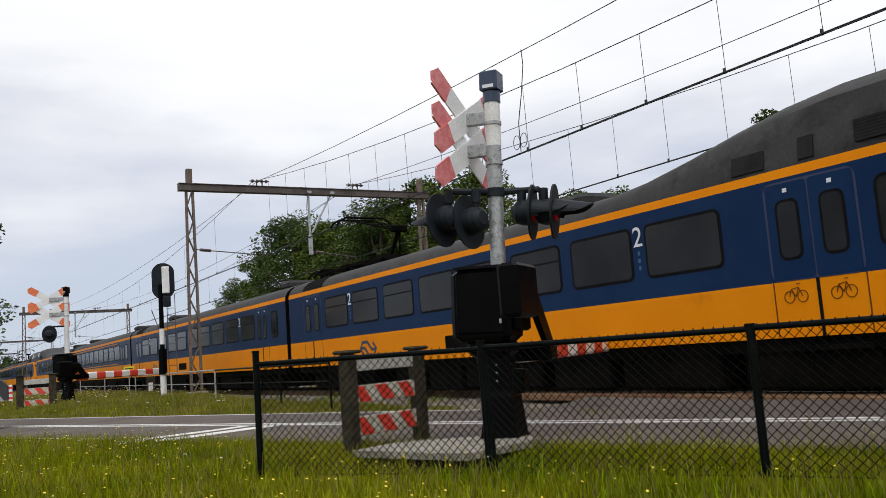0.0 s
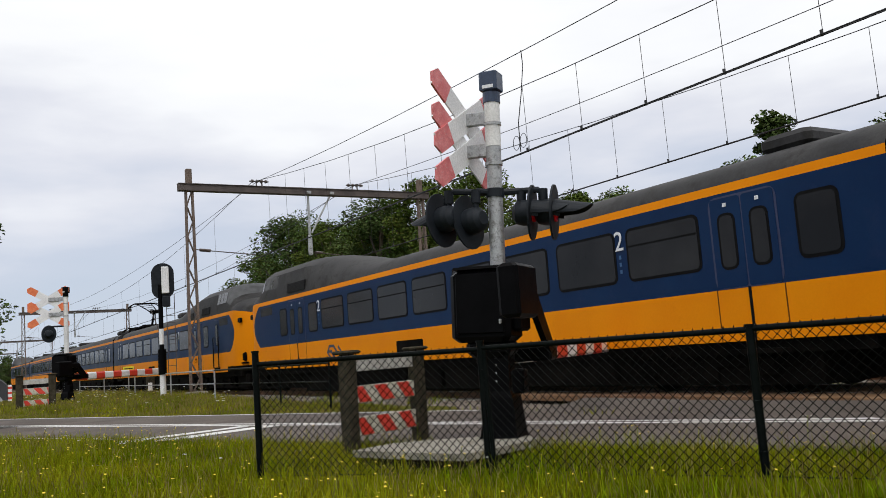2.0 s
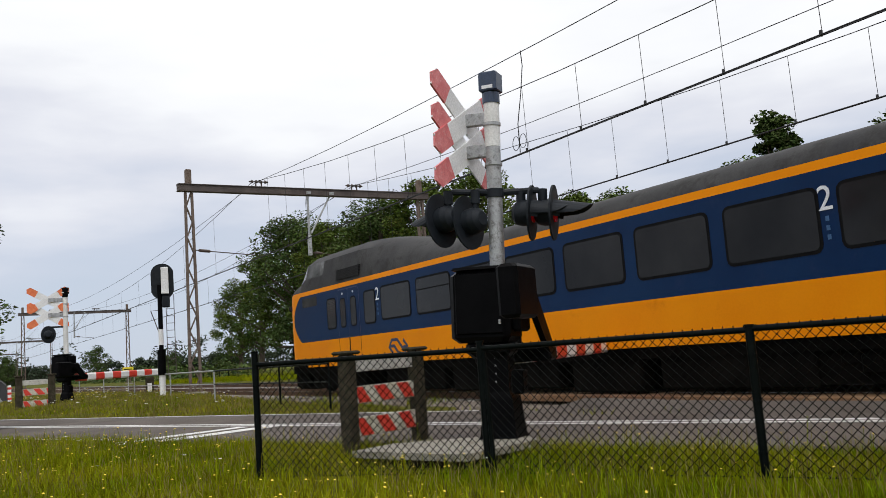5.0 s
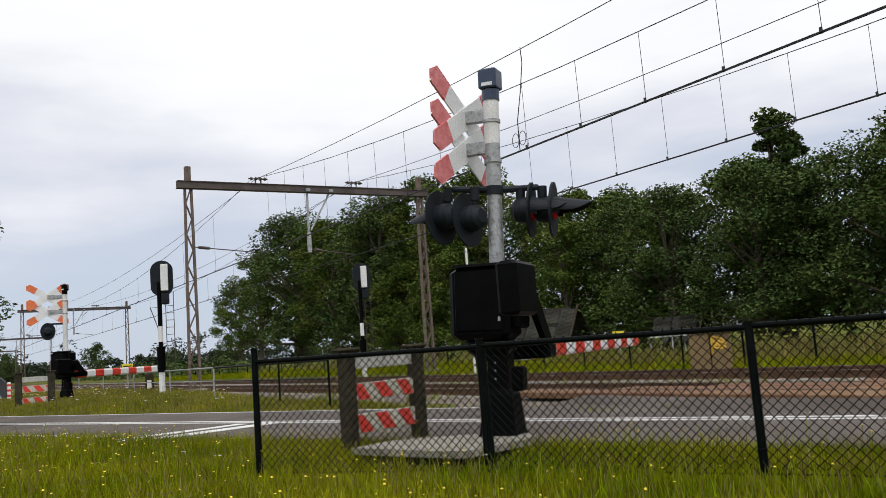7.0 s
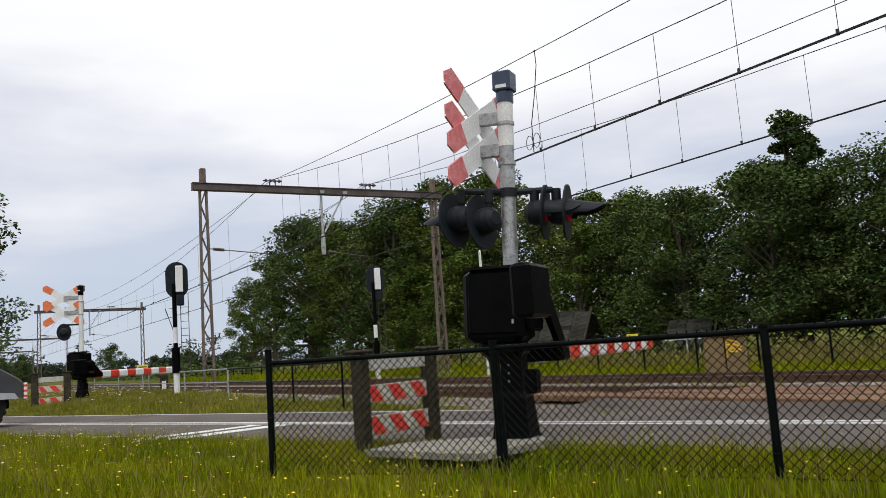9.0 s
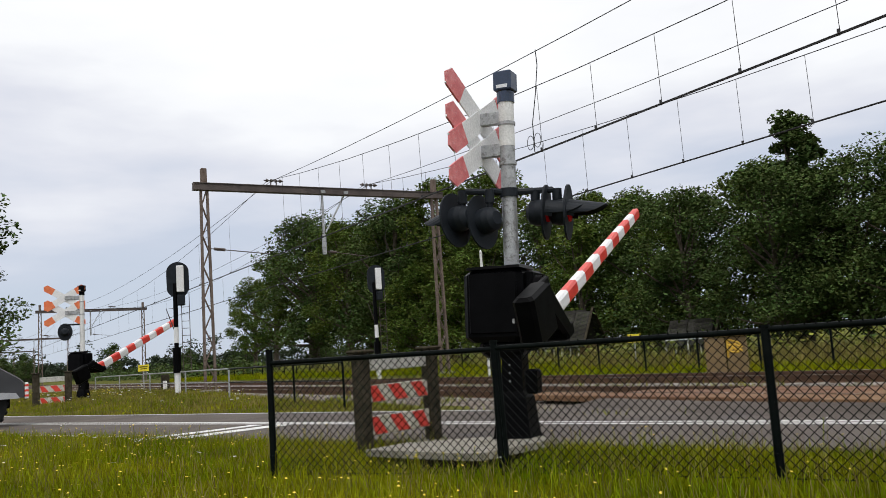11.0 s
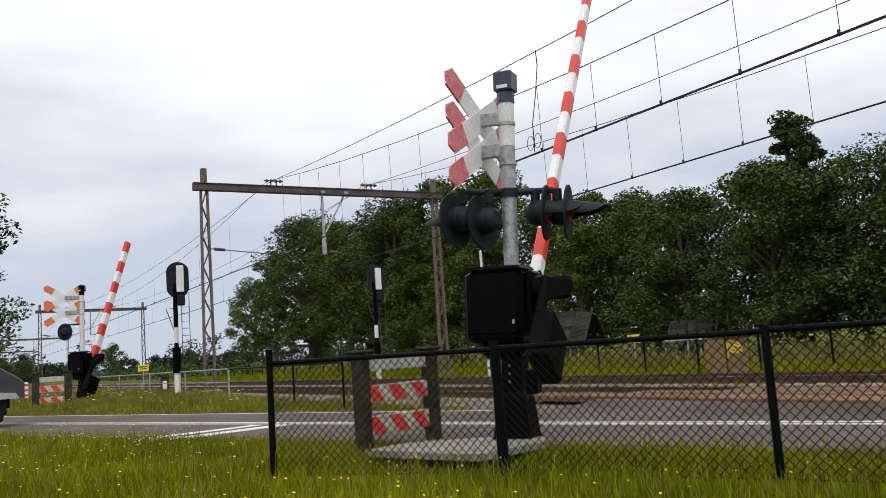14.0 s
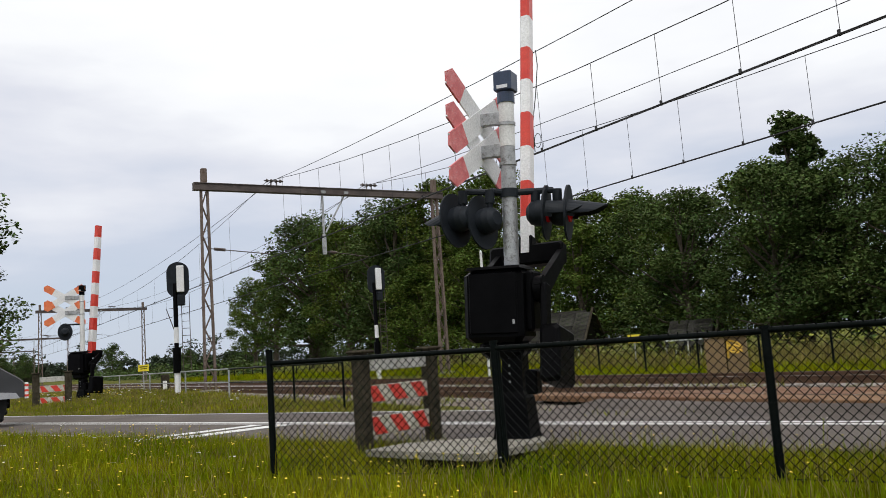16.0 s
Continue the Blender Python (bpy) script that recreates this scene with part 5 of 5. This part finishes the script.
def back_fence():
    f = thing("boundary_fence", pose(0, 0, 0), "dark green post-and-wire fence behind the tracks", "fence")
    ys = [-2 + 2.55 * k for k in range(36)]
    for y in ys:
        part("boundary_post", Mb().tube((22.0, y, -0.1), (22.0, y, 1.22), 0.035, n=8), FENCE_GREEN, f)
    for z in (0.15, 0.5, 0.85, 1.18):
        part("fence_wire", Mb().tube((22.0, ys[0], z), (22.0, ys[-1], z), 0.006, n=4), FENCE_GREEN, f)
    mb = Mb()
    for k in range(int((ys[-1] - ys[0]) / 0.2)):
        y = ys[0] + 0.2 * k
        mb.tube((22.0, y, 0.05), (22.0, y, 1.18), 0.003, n=3, caps=False)
    tagged(part("fence_mesh", mb, WIRE_MESH, f), kind="stuff")


back_fence()


# ---- waiting farm vehicle ----
def farm_vehicle():
    # local +x is the front, the near flank lies at y = 0
    c = thing("farm_vehicle", pose(1.98, 26.6, -0.10, 0, 0, 2), "grey farm vehicle with large lugged tyres waiting on the road", "farm vehicle")
    prof = [(0.0, 0.90), (-0.02, 1.30), (-0.12, 1.40), (-0.80, 1.84), (-0.98, 1.90), (-3.5, 2.0), (-3.7, 1.9), (-3.7, 0.9)]
    n = len(prof)
    vs = []
    for y, k in ((0.0, 0.0), (0.05, 0.03), (2.15, 0.03), (2.2, 0.0)):
        vs += [(x * (1.0 if 0 < k else 0.985) - (0 if k else 0.015), y, z + k * (1 if z > 1 else -0.3)) for x, z in prof]
    fs = [tuple(range(n)), tuple(range(4 * n - 1, 3 * n - 1, -1))]
    for r in range(3):
        fs += [(r * n + (i + 1) % n, r * n + i, (r + 1) * n + i, (r + 1) * n + (i + 1) % n) for i in range(n)]
    body = part("body", Mb().add(vs, fs), CAR_PAINT, c, "grey sloping engine cover")
    part("seam", Mb().box((-0.74, -0.004, 1.36), (0.02, 0.012, 0.9)), UNDER, body)
    sk = Mb()
    pts = [(-0.12, 0.88), (-0.22, 1.03), (-0.66, 1.07), (-0.80, 1.20), (-3.6, 1.20), (-3.6, 0.88)]
    m = len(pts)
    sk.add([(x, y, z) for y in (-0.04, 0.0) for x, z in pts], [tuple(range(m)), tuple(range(2 * m - 1, m - 1, -1))] + [((i + 1) % m, i, m + i, m + (i + 1) % m) for i in range(m)])
    part("side_skirt", sk, CAR_PLASTIC, c, "silver lower side skirt")
    mk = part("marker_plate", Mb().box((0.05, 0.06, 1.08), (0.09, 0.16, 0.44), ch=0.01), SIGN_WHITE, c, "red and white marker plate")
    for z in (0.94, 1.08, 1.22):
        part("stripe", Mb().box((0.052, 0.06, z), (0.1, 0.17, 0.06), ch=0.004), BOOM_RED, mk)
    part("chassis", Mb().box((-1.9, 1.1, 0.76), (3.2, 0.9, 0.3), ch=0.03), UNDER, c)
    for y in (0.32, 1.88):
        for x, r in ((-1.12, 0.74), (-3.0, 0.74)):
            wh = new("wheel")
            wh.parent, wh.matrix_basis = c, pose(x, y, r)
            part("tyre", Mb().tube((0, -0.22, 0), (0, 0.22, 0), r - 0.05, n=32), TYRE, wh)
            part("rim", Mb().tube((0, -0.228, 0), (0, 0.228, 0), r * 0.55, n=20), GALV, wh)
            lug = Mb()
            for k in range(20):
                a = k * math.tau / 20
                for s in (-1, 1):
                    aa = a + (0.08 if s > 0 else -0.08)
                    p = Vector((math.cos(aa) * (r - 0.04), s * 0.12, math.sin(aa) * (r - 0.04)))
                    q = Vector((math.cos(aa + 0.12) * (r - 0.04), s * 0.23, math.sin(aa + 0.12) * (r - 0.04)))
                    lug.tube(p, q, 0.04, n=4)
            tagged(part("tread_lugs", lug, TYRE, wh), kind="stuff")
    return c


farm_vehicle()


# ---- houses behind the trees ----
def house(m, w, d, h, rise, label):
    hs = thing("farmhouse", m, label, "house", "farmhouses behind the trees")
    wl = part("wall", Mb().box((0, 0, h / 2), (w, d, h)), BRICK, hs, "brown brick wall")
    part("gable", Mb().add([(-w / 2, -d / 2, h), (-w / 2, d / 2, h), (-w / 2, 0, h + rise), (w / 2, -d / 2, h), (w / 2, d / 2, h), (w / 2, 0, h + rise)], [(0, 2, 1), (3, 4, 5), (0, 3, 5, 2), (1, 2, 5, 4), (0, 1, 4, 3)]), ROOF_TILE, hs)
    rf = new("roof")
    rf.parent = hs
    rf["label"] = "dark tiled pitched roof"
    tile = Mb().box((0, 0, 0), (0.98, 0.40, 0.05), ch=0.012).mesh("tile_row", ROOF_TILE)
    L = math.hypot(d / 2 + 0.4, rise * (d / 2 + 0.4) / (d / 2))
    ang = math.degrees(math.atan2(rise, d / 2))
    nr, nc = int(L / 0.36), int((w + 0.8) / 1.0)
    for s in (-1, 1):
        for i in range(nr):
            for j in range(nc):
                t = i * 0.36 + 0.2
                part("tile", tile, None, rf, at=pose(-w / 2 - 0.4 + (j + 0.5) * (w + 0.8) / nc, s * (d / 2 + 0.4 - t * math.cos(radians(ang))), h - 0.4 * rise / (d / 2) + t * math.sin(radians(ang)) + 0.06, ang if s < 0 else -ang, 0, 0))
    part("verge_board", Mb().tube((w / 2 + 0.42, -d / 2 - 0.4, h - 0.4), (w / 2 + 0.42, 0, h + rise + 0.1), 0.09, n=4).tube((w / 2 + 0.42, d / 2 + 0.4, h - 0.4), (w / 2 + 0.42, 0, h + rise + 0.1), 0.09, n=4), OLD_WOOD, hs)
    for k in range(3):
        x = -w / 2 + w * (k + 0.5) / 3
        wn = part("window", Mb().box((x, -d / 2 - 0.02, h * 0.55), (1.1, 0.08, 1.2)), SIGN_WHITE, hs)
        for q in (-0.25, 0.25):
            part("pane", Mb().box((x + q, -d / 2 - 0.05, h * 0.55), (0.42, 0.05, 1.02)), WINDOW_GLASS, wn)
    return hs


house(pose(33.6, 42.9, 0, 0, 0, -60), 3.2, 3.6, 1.4, 1.9, "low brown farmhouse with a dark tiled roof under trees")
house(pose(34.4, 32.9, 0, 0, 0, -60), 1.9, 2.8, 1.0, 1.1, "small brick barn with a dark tiled roof")


# ---- trees ----
def leaf_cloud(mb, clumps, rng, per, size):
    """Many small folded leaves scattered through each clump (centre, radii)."""
    for c, r in clumps:
        u = rng.normal(size=(per, 3))
        u /= np.linalg.norm(u, axis=1)[:, None]
        rad = rng.random(per) ** 0.28
        p = np.array(c) + u * rad[:, None] * np.array(r)
        a = rng.normal(size=(per, 3)) * (1, 1, 0.45); a /= np.linalg.norm(a, axis=1)[:, None]
        b = np.cross(a, rng.normal(size=(per, 3)) * (0.6, 0.6, 1.2)); b /= np.linalg.norm(b, axis=1)[:, None] + 1e-9
        s = size * rng.uniform(0.6, 1.35, per)[:, None]
        o = len(mb.v)
        q = np.stack([p - a * s, p + b * s * 0.5, p + a * s, p - b * s * 0.5], 1).reshape(-1, 3)
        mb.v += [tuple(k) for k in q.tolist()]
        mb.f += [(o + 4 * i, o + 4 * i + 1, o + 4 * i + 2, o + 4 * i + 3) for i in range(per)]
        mb.mi += [0] * per


def make_tree(name, seed, h, spread, trunk_h, clumps_n, per, leaf, label, leafsize=0.15, shape=1.0):
    rng = np.random.default_rng(seed)
    t = thing(name, pose(0, 0, 0), label, "tree", "trees behind the railway")
    wood, clumps = Mb(), []
    lean = rng.normal(0, 0.25, 2)
    pts = [Vector((lean[0] * k / 5, lean[1] * k / 5, h * 0.82 * k / 5)) for k in range(6)]
    r = 0.028 * h
    for k, (a, b) in enumerate(zip(pts, pts[1:])):
        wood.tube(a, b, r * (1 - k / 5.6), r * (1 - (k + 1) / 5.6), 9, caps=False)
    for k in range(clumps_n):
        u = k / clumps_n
        z = trunk_h + (h - trunk_h) * (0.04 + 0.92 * u)
        f = math.sin(math.pi * min(1, (0.16 + 0.84 * u) ** shape)) ** 0.6
        R_ = spread * f * math.sqrt(rng.random()) * 1.03
        a = rng.random() * 6.283
        c = (lean[0] * u + R_ * math.cos(a), lean[1] * u + R_ * math.sin(a), z + rng.normal(0, 0.4))
        s = spread * rng.uniform(0.15, 0.33)
        clumps.append((c, (s, s, s * 0.62)))
        if k % 3 == 0:
            b0 = pts[1].lerp(pts[4], min(1, max(0, (z - 0.28 * h) / (0.7 * h))))
            mid = b0.lerp(Vector(c), 0.55) + Vector((0, 0, -0.25))
            wood.tube(b0, mid, 0.011 * h * (1 - 0.6 * u), 0.006 * h, 6, caps=False).tube(mid, c, 0.006 * h, 0.002 * h, 5, caps=False)
    part("trunk", wood, BARK, t, "dark bark trunk and limbs")
    lv = Mb()
    leaf_cloud(lv, clumps, rng, per, leafsize)
    tagged(part("crown", lv, leaf, t), kind="stuff")
    return t


def turned(x, y, z, rz, s):
    return Matrix.LocRotScale((x, y, z), Euler((0, 0, radians(rz))), (s, s, s))


oaks = [make_tree("oak_tree", 11, 17.0, 5.2, 4.0, 80, 270, LEAF, "tall dark green oak tree in full leaf", shape=0.9),
        make_tree("oak_tree", 12, 15.0, 6.2, 1.8, 85, 270, LEAF_DARK, "broad dark green oak tree in full leaf", shape=0.75),
        make_tree("oak_tree", 13, 13.0, 5.2, 1.2, 75, 270, LEAF, "rounded green oak tree in full leaf", shape=0.8)]
slim = make_tree("slender_tree", 14, 14.0, 2.7, 3.5, 70, 260, LEAF_DARK, "slender dark tree rising above its neighbours", leafsize=0.15)


def place(tree, x, y, height, base, rz, first):
    s = height / base
    if first:
        tree.matrix_basis = pose(x, y, 0, 0, 0, rz)
        tree.scale = (s, s, s)
        return tree
    k = copy_thing(tree, pose(x, y, 0, 0, 0, rz))
    k.scale = (s, s, s)
    return k


BASE = (17.0, 15.0, 13.0)
ROW = [  # kind, x, y, height
    (0, 44, 137, 15.0), (0, 43, 124, 18.5), (0, 44, 112, 20.5), (1, 41, 103, 20.0), (1, 45, 95, 17.5), (0, 40, 90, 17.6),
    (0, 42, 81, 17.0), (1, 39, 76, 17.0), (0, 42, 70.5, 18.6), (0, 43, 64.5, 18.2), (2, 40, 62, 12.0), (1, 43, 57, 12.5), (0, 44, 52.5, 13.4), (2, 46, 49, 13.0),
    (2, 39, 47, 10.2), (1, 42, 43.5, 11.0), (2, 41, 39, 10.4), (1, 38, 36.5, 10.0), (2, 42, 33.5, 11.6), (1, 36, 28.5, 9.6), (1, 39, 26, 9.8), (2, 41, 31, 9.5),
    (0, 41, 23.5, 10.8), (1, 37, 20.5, 10.4), (2, 36, 16, 10.0), (1, 39, 13, 10.5), (0, 38, 8, 11.0), (1, 37, 2, 11.0),
    (2, 38, 70, 10.0), (2, 36, 54, 7.5), (1, 46, 75, 15.5), (1, 46, 86, 16.0), (1, 47, 36, 11.5), (1, 46, 27, 9.5), (1, 45, 19, 11.5)]
seen = set()
rt = random.Random(5)
for kind, x, y, hgt in ROW:
    place(oaks[kind], x, y, hgt, BASE[kind], rt.uniform(0, 360), kind not in seen)
    seen.add(kind)
place(slim, 39.5, 29.8, 12.9, 14.0, 20, True)
place(slim, 42.0, 22.6, 12.3, 14.0, 200, False)
# tree at the roadside beyond the waiting vehicle
lt = place(oaks[1], -1.7, 61.8, 15.6, 15.0, 77, False)
lt["label"] = "dark roadside tree beyond the waiting vehicle"


def far_woods():
    rng = np.random.default_rng(21)
    lv = Mb()
    for k in range(150):
        u = rng.random()
        x = -120 + 330 * u
        y = 430 - 40 * u + rng.uniform(-25, 25)
        hgt = rng.uniform(6.5, 10.5) + (7.0 if rng.random() < 0.10 else 0)
        clumps = []
        for _ in range(12):
            a = rng.random() * 6.283
            rr = hgt * 0.42 * math.sqrt(rng.random())
            z = hgt * rng.uniform(0.12, 0.86)
            s = hgt * rng.uniform(0.16, 0.26)
            clumps.append(((x + rr * math.cos(a), y + rr * math.sin(a), z), (s, s, s * 0.8)))
        leaf_cloud(lv, clumps, rng, 42, 0.7)
    for _ in range(120):
        x = rng.uniform(-160, 240)
        leaf_cloud(lv, [((x, 400 + rng.uniform(-8, 8), 1.6), (5, 3, 2.4))], rng, 60, 0.7)
    tagged(part("distant_woods", lv, LEAF_FAR), "line of distant trees along the fields, leaves tinted for haze", "woods", kind="stuff")


far_woods()
mid_tree = make_tree("field_tree", 31, 17.0, 7.0, 1.0, 90, 90, LEAF_DARK, "round dark tree standing in the distant field", leafsize=0.32)
mid_tree.matrix_basis = pose(33, 205, 0)
mid_tree.scale = (0.48, 0.48, 0.48)
for x, y, s in ((46, 190, 0.34), (8, 150, 0.30), (22, 290, 0.55), (62, 200, 0.5), (78, 190, 0.45)):
    k = copy_thing(mid_tree, pose(x, y, 0, 0, 0, x * 7))
    k.scale = (s, s, s)


def hedge_row():
    rng = np.random.default_rng(41)
    lv, lo = Mb(), Mb()
    for k in range(150):
        y = 10 + 0.55 * k
        leaf_cloud(lv, [((25.5 + rng.normal(0, 0.25), y, 0.6), (0.6, 0.5, 0.72))], rng, 60, 0.075)
    for k in range(64):
        y = 8 + 0.75 * k
        s = rng.uniform(1.5, 2.8)
        leaf_cloud(lo, [((36.8 + rng.normal(0, 1.2), y, s * 0.75), (s, s, s * 0.95))], rng, 90, 0.14)
    far = Mb()
    for k in range(95):
        y = 74 + 1.6 * k
        s = rng.uniform(0.8, 1.35)
        leaf_cloud(far, [((24.5 + 0.03 * (y - 74) + rng.normal(0, 0.8), y, s), (1.6, 1.6, s))], rng, 60, 0.22)
    tagged(part("field_hedge", far, LEAF_DARK), "dark green field hedge along the railway", "hedge", kind="stuff")
    tagged(part("hedge", lv, HEDGE), "yellow-green clipped hedge along the gardens", "hedge", kind="stuff")
    tagged(part("undergrowth", lo, LEAF_DARK), "dark shrubs and undergrowth below the trees", "shrubs", kind="stuff")


hedge_row()


# ---- grass and flowers ----
def blades(name, spots, h0, h1, w, mats, label, seed):
    rng = np.random.default_rng(seed)
    n = len(spots)
    p = np.array(spots)
    a = rng.uniform(0, 6.283, n)
    h = rng.uniform(h0, h1, n) * rng.uniform(0.55, 1.0, n)
    bend = rng.uniform(0.1, 0.55, n) * h
    ang = rng.uniform(0, 6.283, n)
    dx, dy = np.cos(a) * w, np.sin(a) * w
    bx_, by_ = np.cos(ang) * bend, np.sin(ang) * bend
    v = np.stack([np.stack([p[:, 0] - dx, p[:, 1] - dy, p[:, 2]], 1), np.stack([p[:, 0] + dx, p[:, 1] + dy, p[:, 2]], 1),
                  np.stack([p[:, 0] + dx * 0.7 + bx_ * 0.35, p[:, 1] + dy * 0.7 + by_ * 0.35, p[:, 2] + h * 0.6], 1), np.stack([p[:, 0] - dx * 0.7 + bx_ * 0.35, p[:, 1] - dy * 0.7 + by_ * 0.35, p[:, 2] + h * 0.6], 1),
                  np.stack([p[:, 0] + bx_, p[:, 1] + by_, p[:, 2] + h * 0.95], 1)], 1).reshape(-1, 3)
    i = np.arange(n) * 5
    mb = Mb()
    mb.v = v.tolist()
    mb.f = np.stack([i, i + 1, i + 2, i + 3], 1).tolist() + np.stack([i + 3, i + 2, i + 4], 1).tolist()
    mb.mi = [0] * len(mb.f)
    ob = part(name, mb, mats)
    return tagged(ob, label, "grass", kind="stuff")


def scatter(n, x0, x1, y0, y1, keep, seed, clump=0.0):
    rng = np.random.default_rng(seed)
    out = []
    while len(out) < n:
        x, y = rng.uniform(x0, x1), rng.uniform(y0, y1)
        if keep(x, y) and (clump == 0 or noise.noise((x * 0.9, y * 0.9, seed)) > rng.uniform(-0.6, clump)):
            out.append((x, y, ground_z(x, y) - 0.01))
    return out


def in_slab(x, y):
    return 4.35 < x < 6.65 and x > 4.35 + (9.56 - y) * 0.38 and y < 9.56 + (x - 4.35) * 0.5 and y > 7.74 + (x - 5.1) * 0.5


def near_side(x, y):
    return x < road_mid(y) - 2.62 and not in_slab(x, y) and x * x + y * y > 20


def view_strip(x, y):
    b = math.degrees(math.atan2(x, y))
    return -2 < b < 64


blades("lawn_grass", scatter(95000, -1, 12, 3, 14.5, lambda x, y: near_side(x, y) and view_strip(x, y), 1), 0.06, 0.17, 0.0055, BLADE, "rough green roadside grass", 101)
blades("tall_grass", scatter(26000, -1, 10, 3.5, 24, lambda x, y: near_side(x, y) and view_strip(x, y), 2, 0.3), 0.14, 0.32, 0.005, BLADE, "tall green grass tufts by the fence", 102)
blades("dry_stalks", scatter(7000, -1, 10, 3.5, 24, lambda x, y: near_side(x, y) and view_strip(x, y), 3, 0.3), 0.18, 0.42, 0.004, DRY, "dry brownish grass stalks", 103)
blades("verge_grass", scatter(60000, 1, 10.2, 12, 60, lambda x, y: x > road_mid(y) + 2.8 and x < 9.6, 4), 0.08, 0.22, 0.010, BLADE, "long grass on the verge between road and track", 104)
blades("verge_stalks", scatter(36000, 1, 10.2, 12, 60, lambda x, y: x > road_mid(y) + 2.85 and x < 9.6, 5), 0.14, 0.32, 0.008, DRY, "dry seed stalks on the verge", 105)
blades("field_grass", scatter(60000, 19.1, 32, 8, 90, lambda x, y: True, 6), 0.15, 0.5, 0.016, BLADE, "long green grass behind the tracks", 106)
blades("field_stalks", scatter(12000, 23.0, 31, 6, 60, lambda x, y: y < 24 or noise.noise((x * 0.2, y * 0.2, 3)) > 0.1, 7), 0.5, 1.15, 0.014, DRY, "tall brownish seeding grass", 107)
blades("far_verge_grass", scatter(22000, -9, 3, 18, 75, lambda x, y: x < road_mid(y) - 2.8, 8), 0.1, 0.3, 0.012, BLADE, "grass beside the far stretch of road", 108)
blades("track_weeds", scatter(4500, 9.5, 19.2, 10, 40, lambda x, y: noise.noise((x * 0.7, y * 0.7, 9)) > 0.12 and (x < 11.0 or x > 17.6 or abs(x - 14.4) < 0.7), 9), 0.1, 0.35, 0.010, BLADE, "weeds growing along the track edge", 109)


def flowers(name, spots, h0, h1, r, mat, label, seed, umbel=False):
    rng = random.Random(seed)
    mb = Mb()
    for x, y, z in spots:
        h = rng.uniform(h0, h1)
        lx, ly = x + rng.uniform(-0.06, 0.06), y + rng.uniform(-0.06, 0.06)
        mb.tube((x, y, z), (lx, ly, z + h), 0.0028, n=3, caps=False, mi=1)
        for k in range(5 if umbel else 1):
            ox, oy = (rng.uniform(-0.05, 0.05), rng.uniform(-0.05, 0.05)) if umbel else (0, 0)
            n = 7
            rr = r * rng.uniform(0.7, 1.2)
            t = rng.uniform(-0.5, 0.5)
            vs = [(lx + ox, ly + oy, z + h + rr * 0.25)] + [(lx + ox + rr * math.cos(6.283 * j / n), ly + oy + rr * math.sin(6.283 * j / n), z + h + rr * t * math.sin(6.283 * j / n) + rr * 0.1 * (j % 2)) for j in range(n)]
            mb.add(vs, [(0, 1 + j, 1 + (j + 1) % n) for j in range(n)])
    tagged(part(name, mb, [mat, BLADE]), label, "flowers", kind="stuff")


flowers("yellow_flowers", scatter(900, -1, 10, 4, 22, lambda x, y: near_side(x, y) and view_strip(x, y), 10, 0.1), 0.14, 0.36, 0.0115, FLOWER_YELLOW, "small yellow wild flowers in the grass", 201)
flowers("white_flowers", scatter(26, -1, 10, 4, 22, lambda x, y: near_side(x, y) and view_strip(x, y), 11, 0.1), 0.2, 0.5, 0.009, FLOWER_WHITE, "small white wild flowers in the grass", 202, True)
flowers("verge_flowers", scatter(150, 3, 10, 22, 60, lambda x, y: x > road_mid(y) + 4 and x < 9.6, 12, 0.1), 0.2, 0.42, 0.022, FLOWER_WHITE, "white umbels on the verge", 203, True)
flowers("verge_buttercups", scatter(300, 1, 10, 12, 60, lambda x, y: x > road_mid(y) + 2.9 and x < 9.6, 13), 0.2, 0.42, 0.024, FLOWER_YELLOW, "yellow flowers on the verge", 204)


# ---- what moves ----
NEAR_LIFT = [(0.0, 0.0), (9.2, 0.0), (9.6, 3.0), (10.4, 12.5), (11.3, 22.9), (11.8, 28.7), (12.3, 34.3), (12.8, 39.9), (13.3, 45.1), (13.8, 50.1), (14.3, 57.0), (14.8, 64.5), (15.2, 70.5), (15.5, 74.5), (16.0, 78.0)]
FAR_LIFT = [(0.0, 0.0), (9.2, 0.0), (9.6, 2.5), (10.4, 12.5), (11.3, 26.7), (11.8, 35.1), (12.3, 42.6), (12.8, 49.0), (13.3, 56.3), (13.8, 64.1), (14.3, 71.4), (14.8, 79.3), (15.2, 83.2), (15.5, 84.3), (16.0, 84.6)]


BEATS = [0.0, 1.0, 1.5, 1.8] + [1.9 + k / 30 for k in range(19)] + [2.6, 2.7, 2.8, 3.0, 3.3, 3.6, 4.0, 5.0, 6.0, 8.0, 12.0, 16.0]


def motions():
    for ob, c0 in train:
        # the train holds back for a moment just after 2.1 s
        walk(ob, [(t, pose(NEAR_TRACK, c0 - SPEED * t + (1.25 if t > 2.12 else 0.0), RAIL_TOP)) for t in BEATS])
    walk(near_boom, [(t, UNLEAN @ pose(-0.2, -0.07, 1.85, a)) for t, a in NEAR_LIFT])
    walk(far_boom, [(t, pose(0.0, 0.03, 1.60, a)) for t, a in FAR_LIFT])


motions()
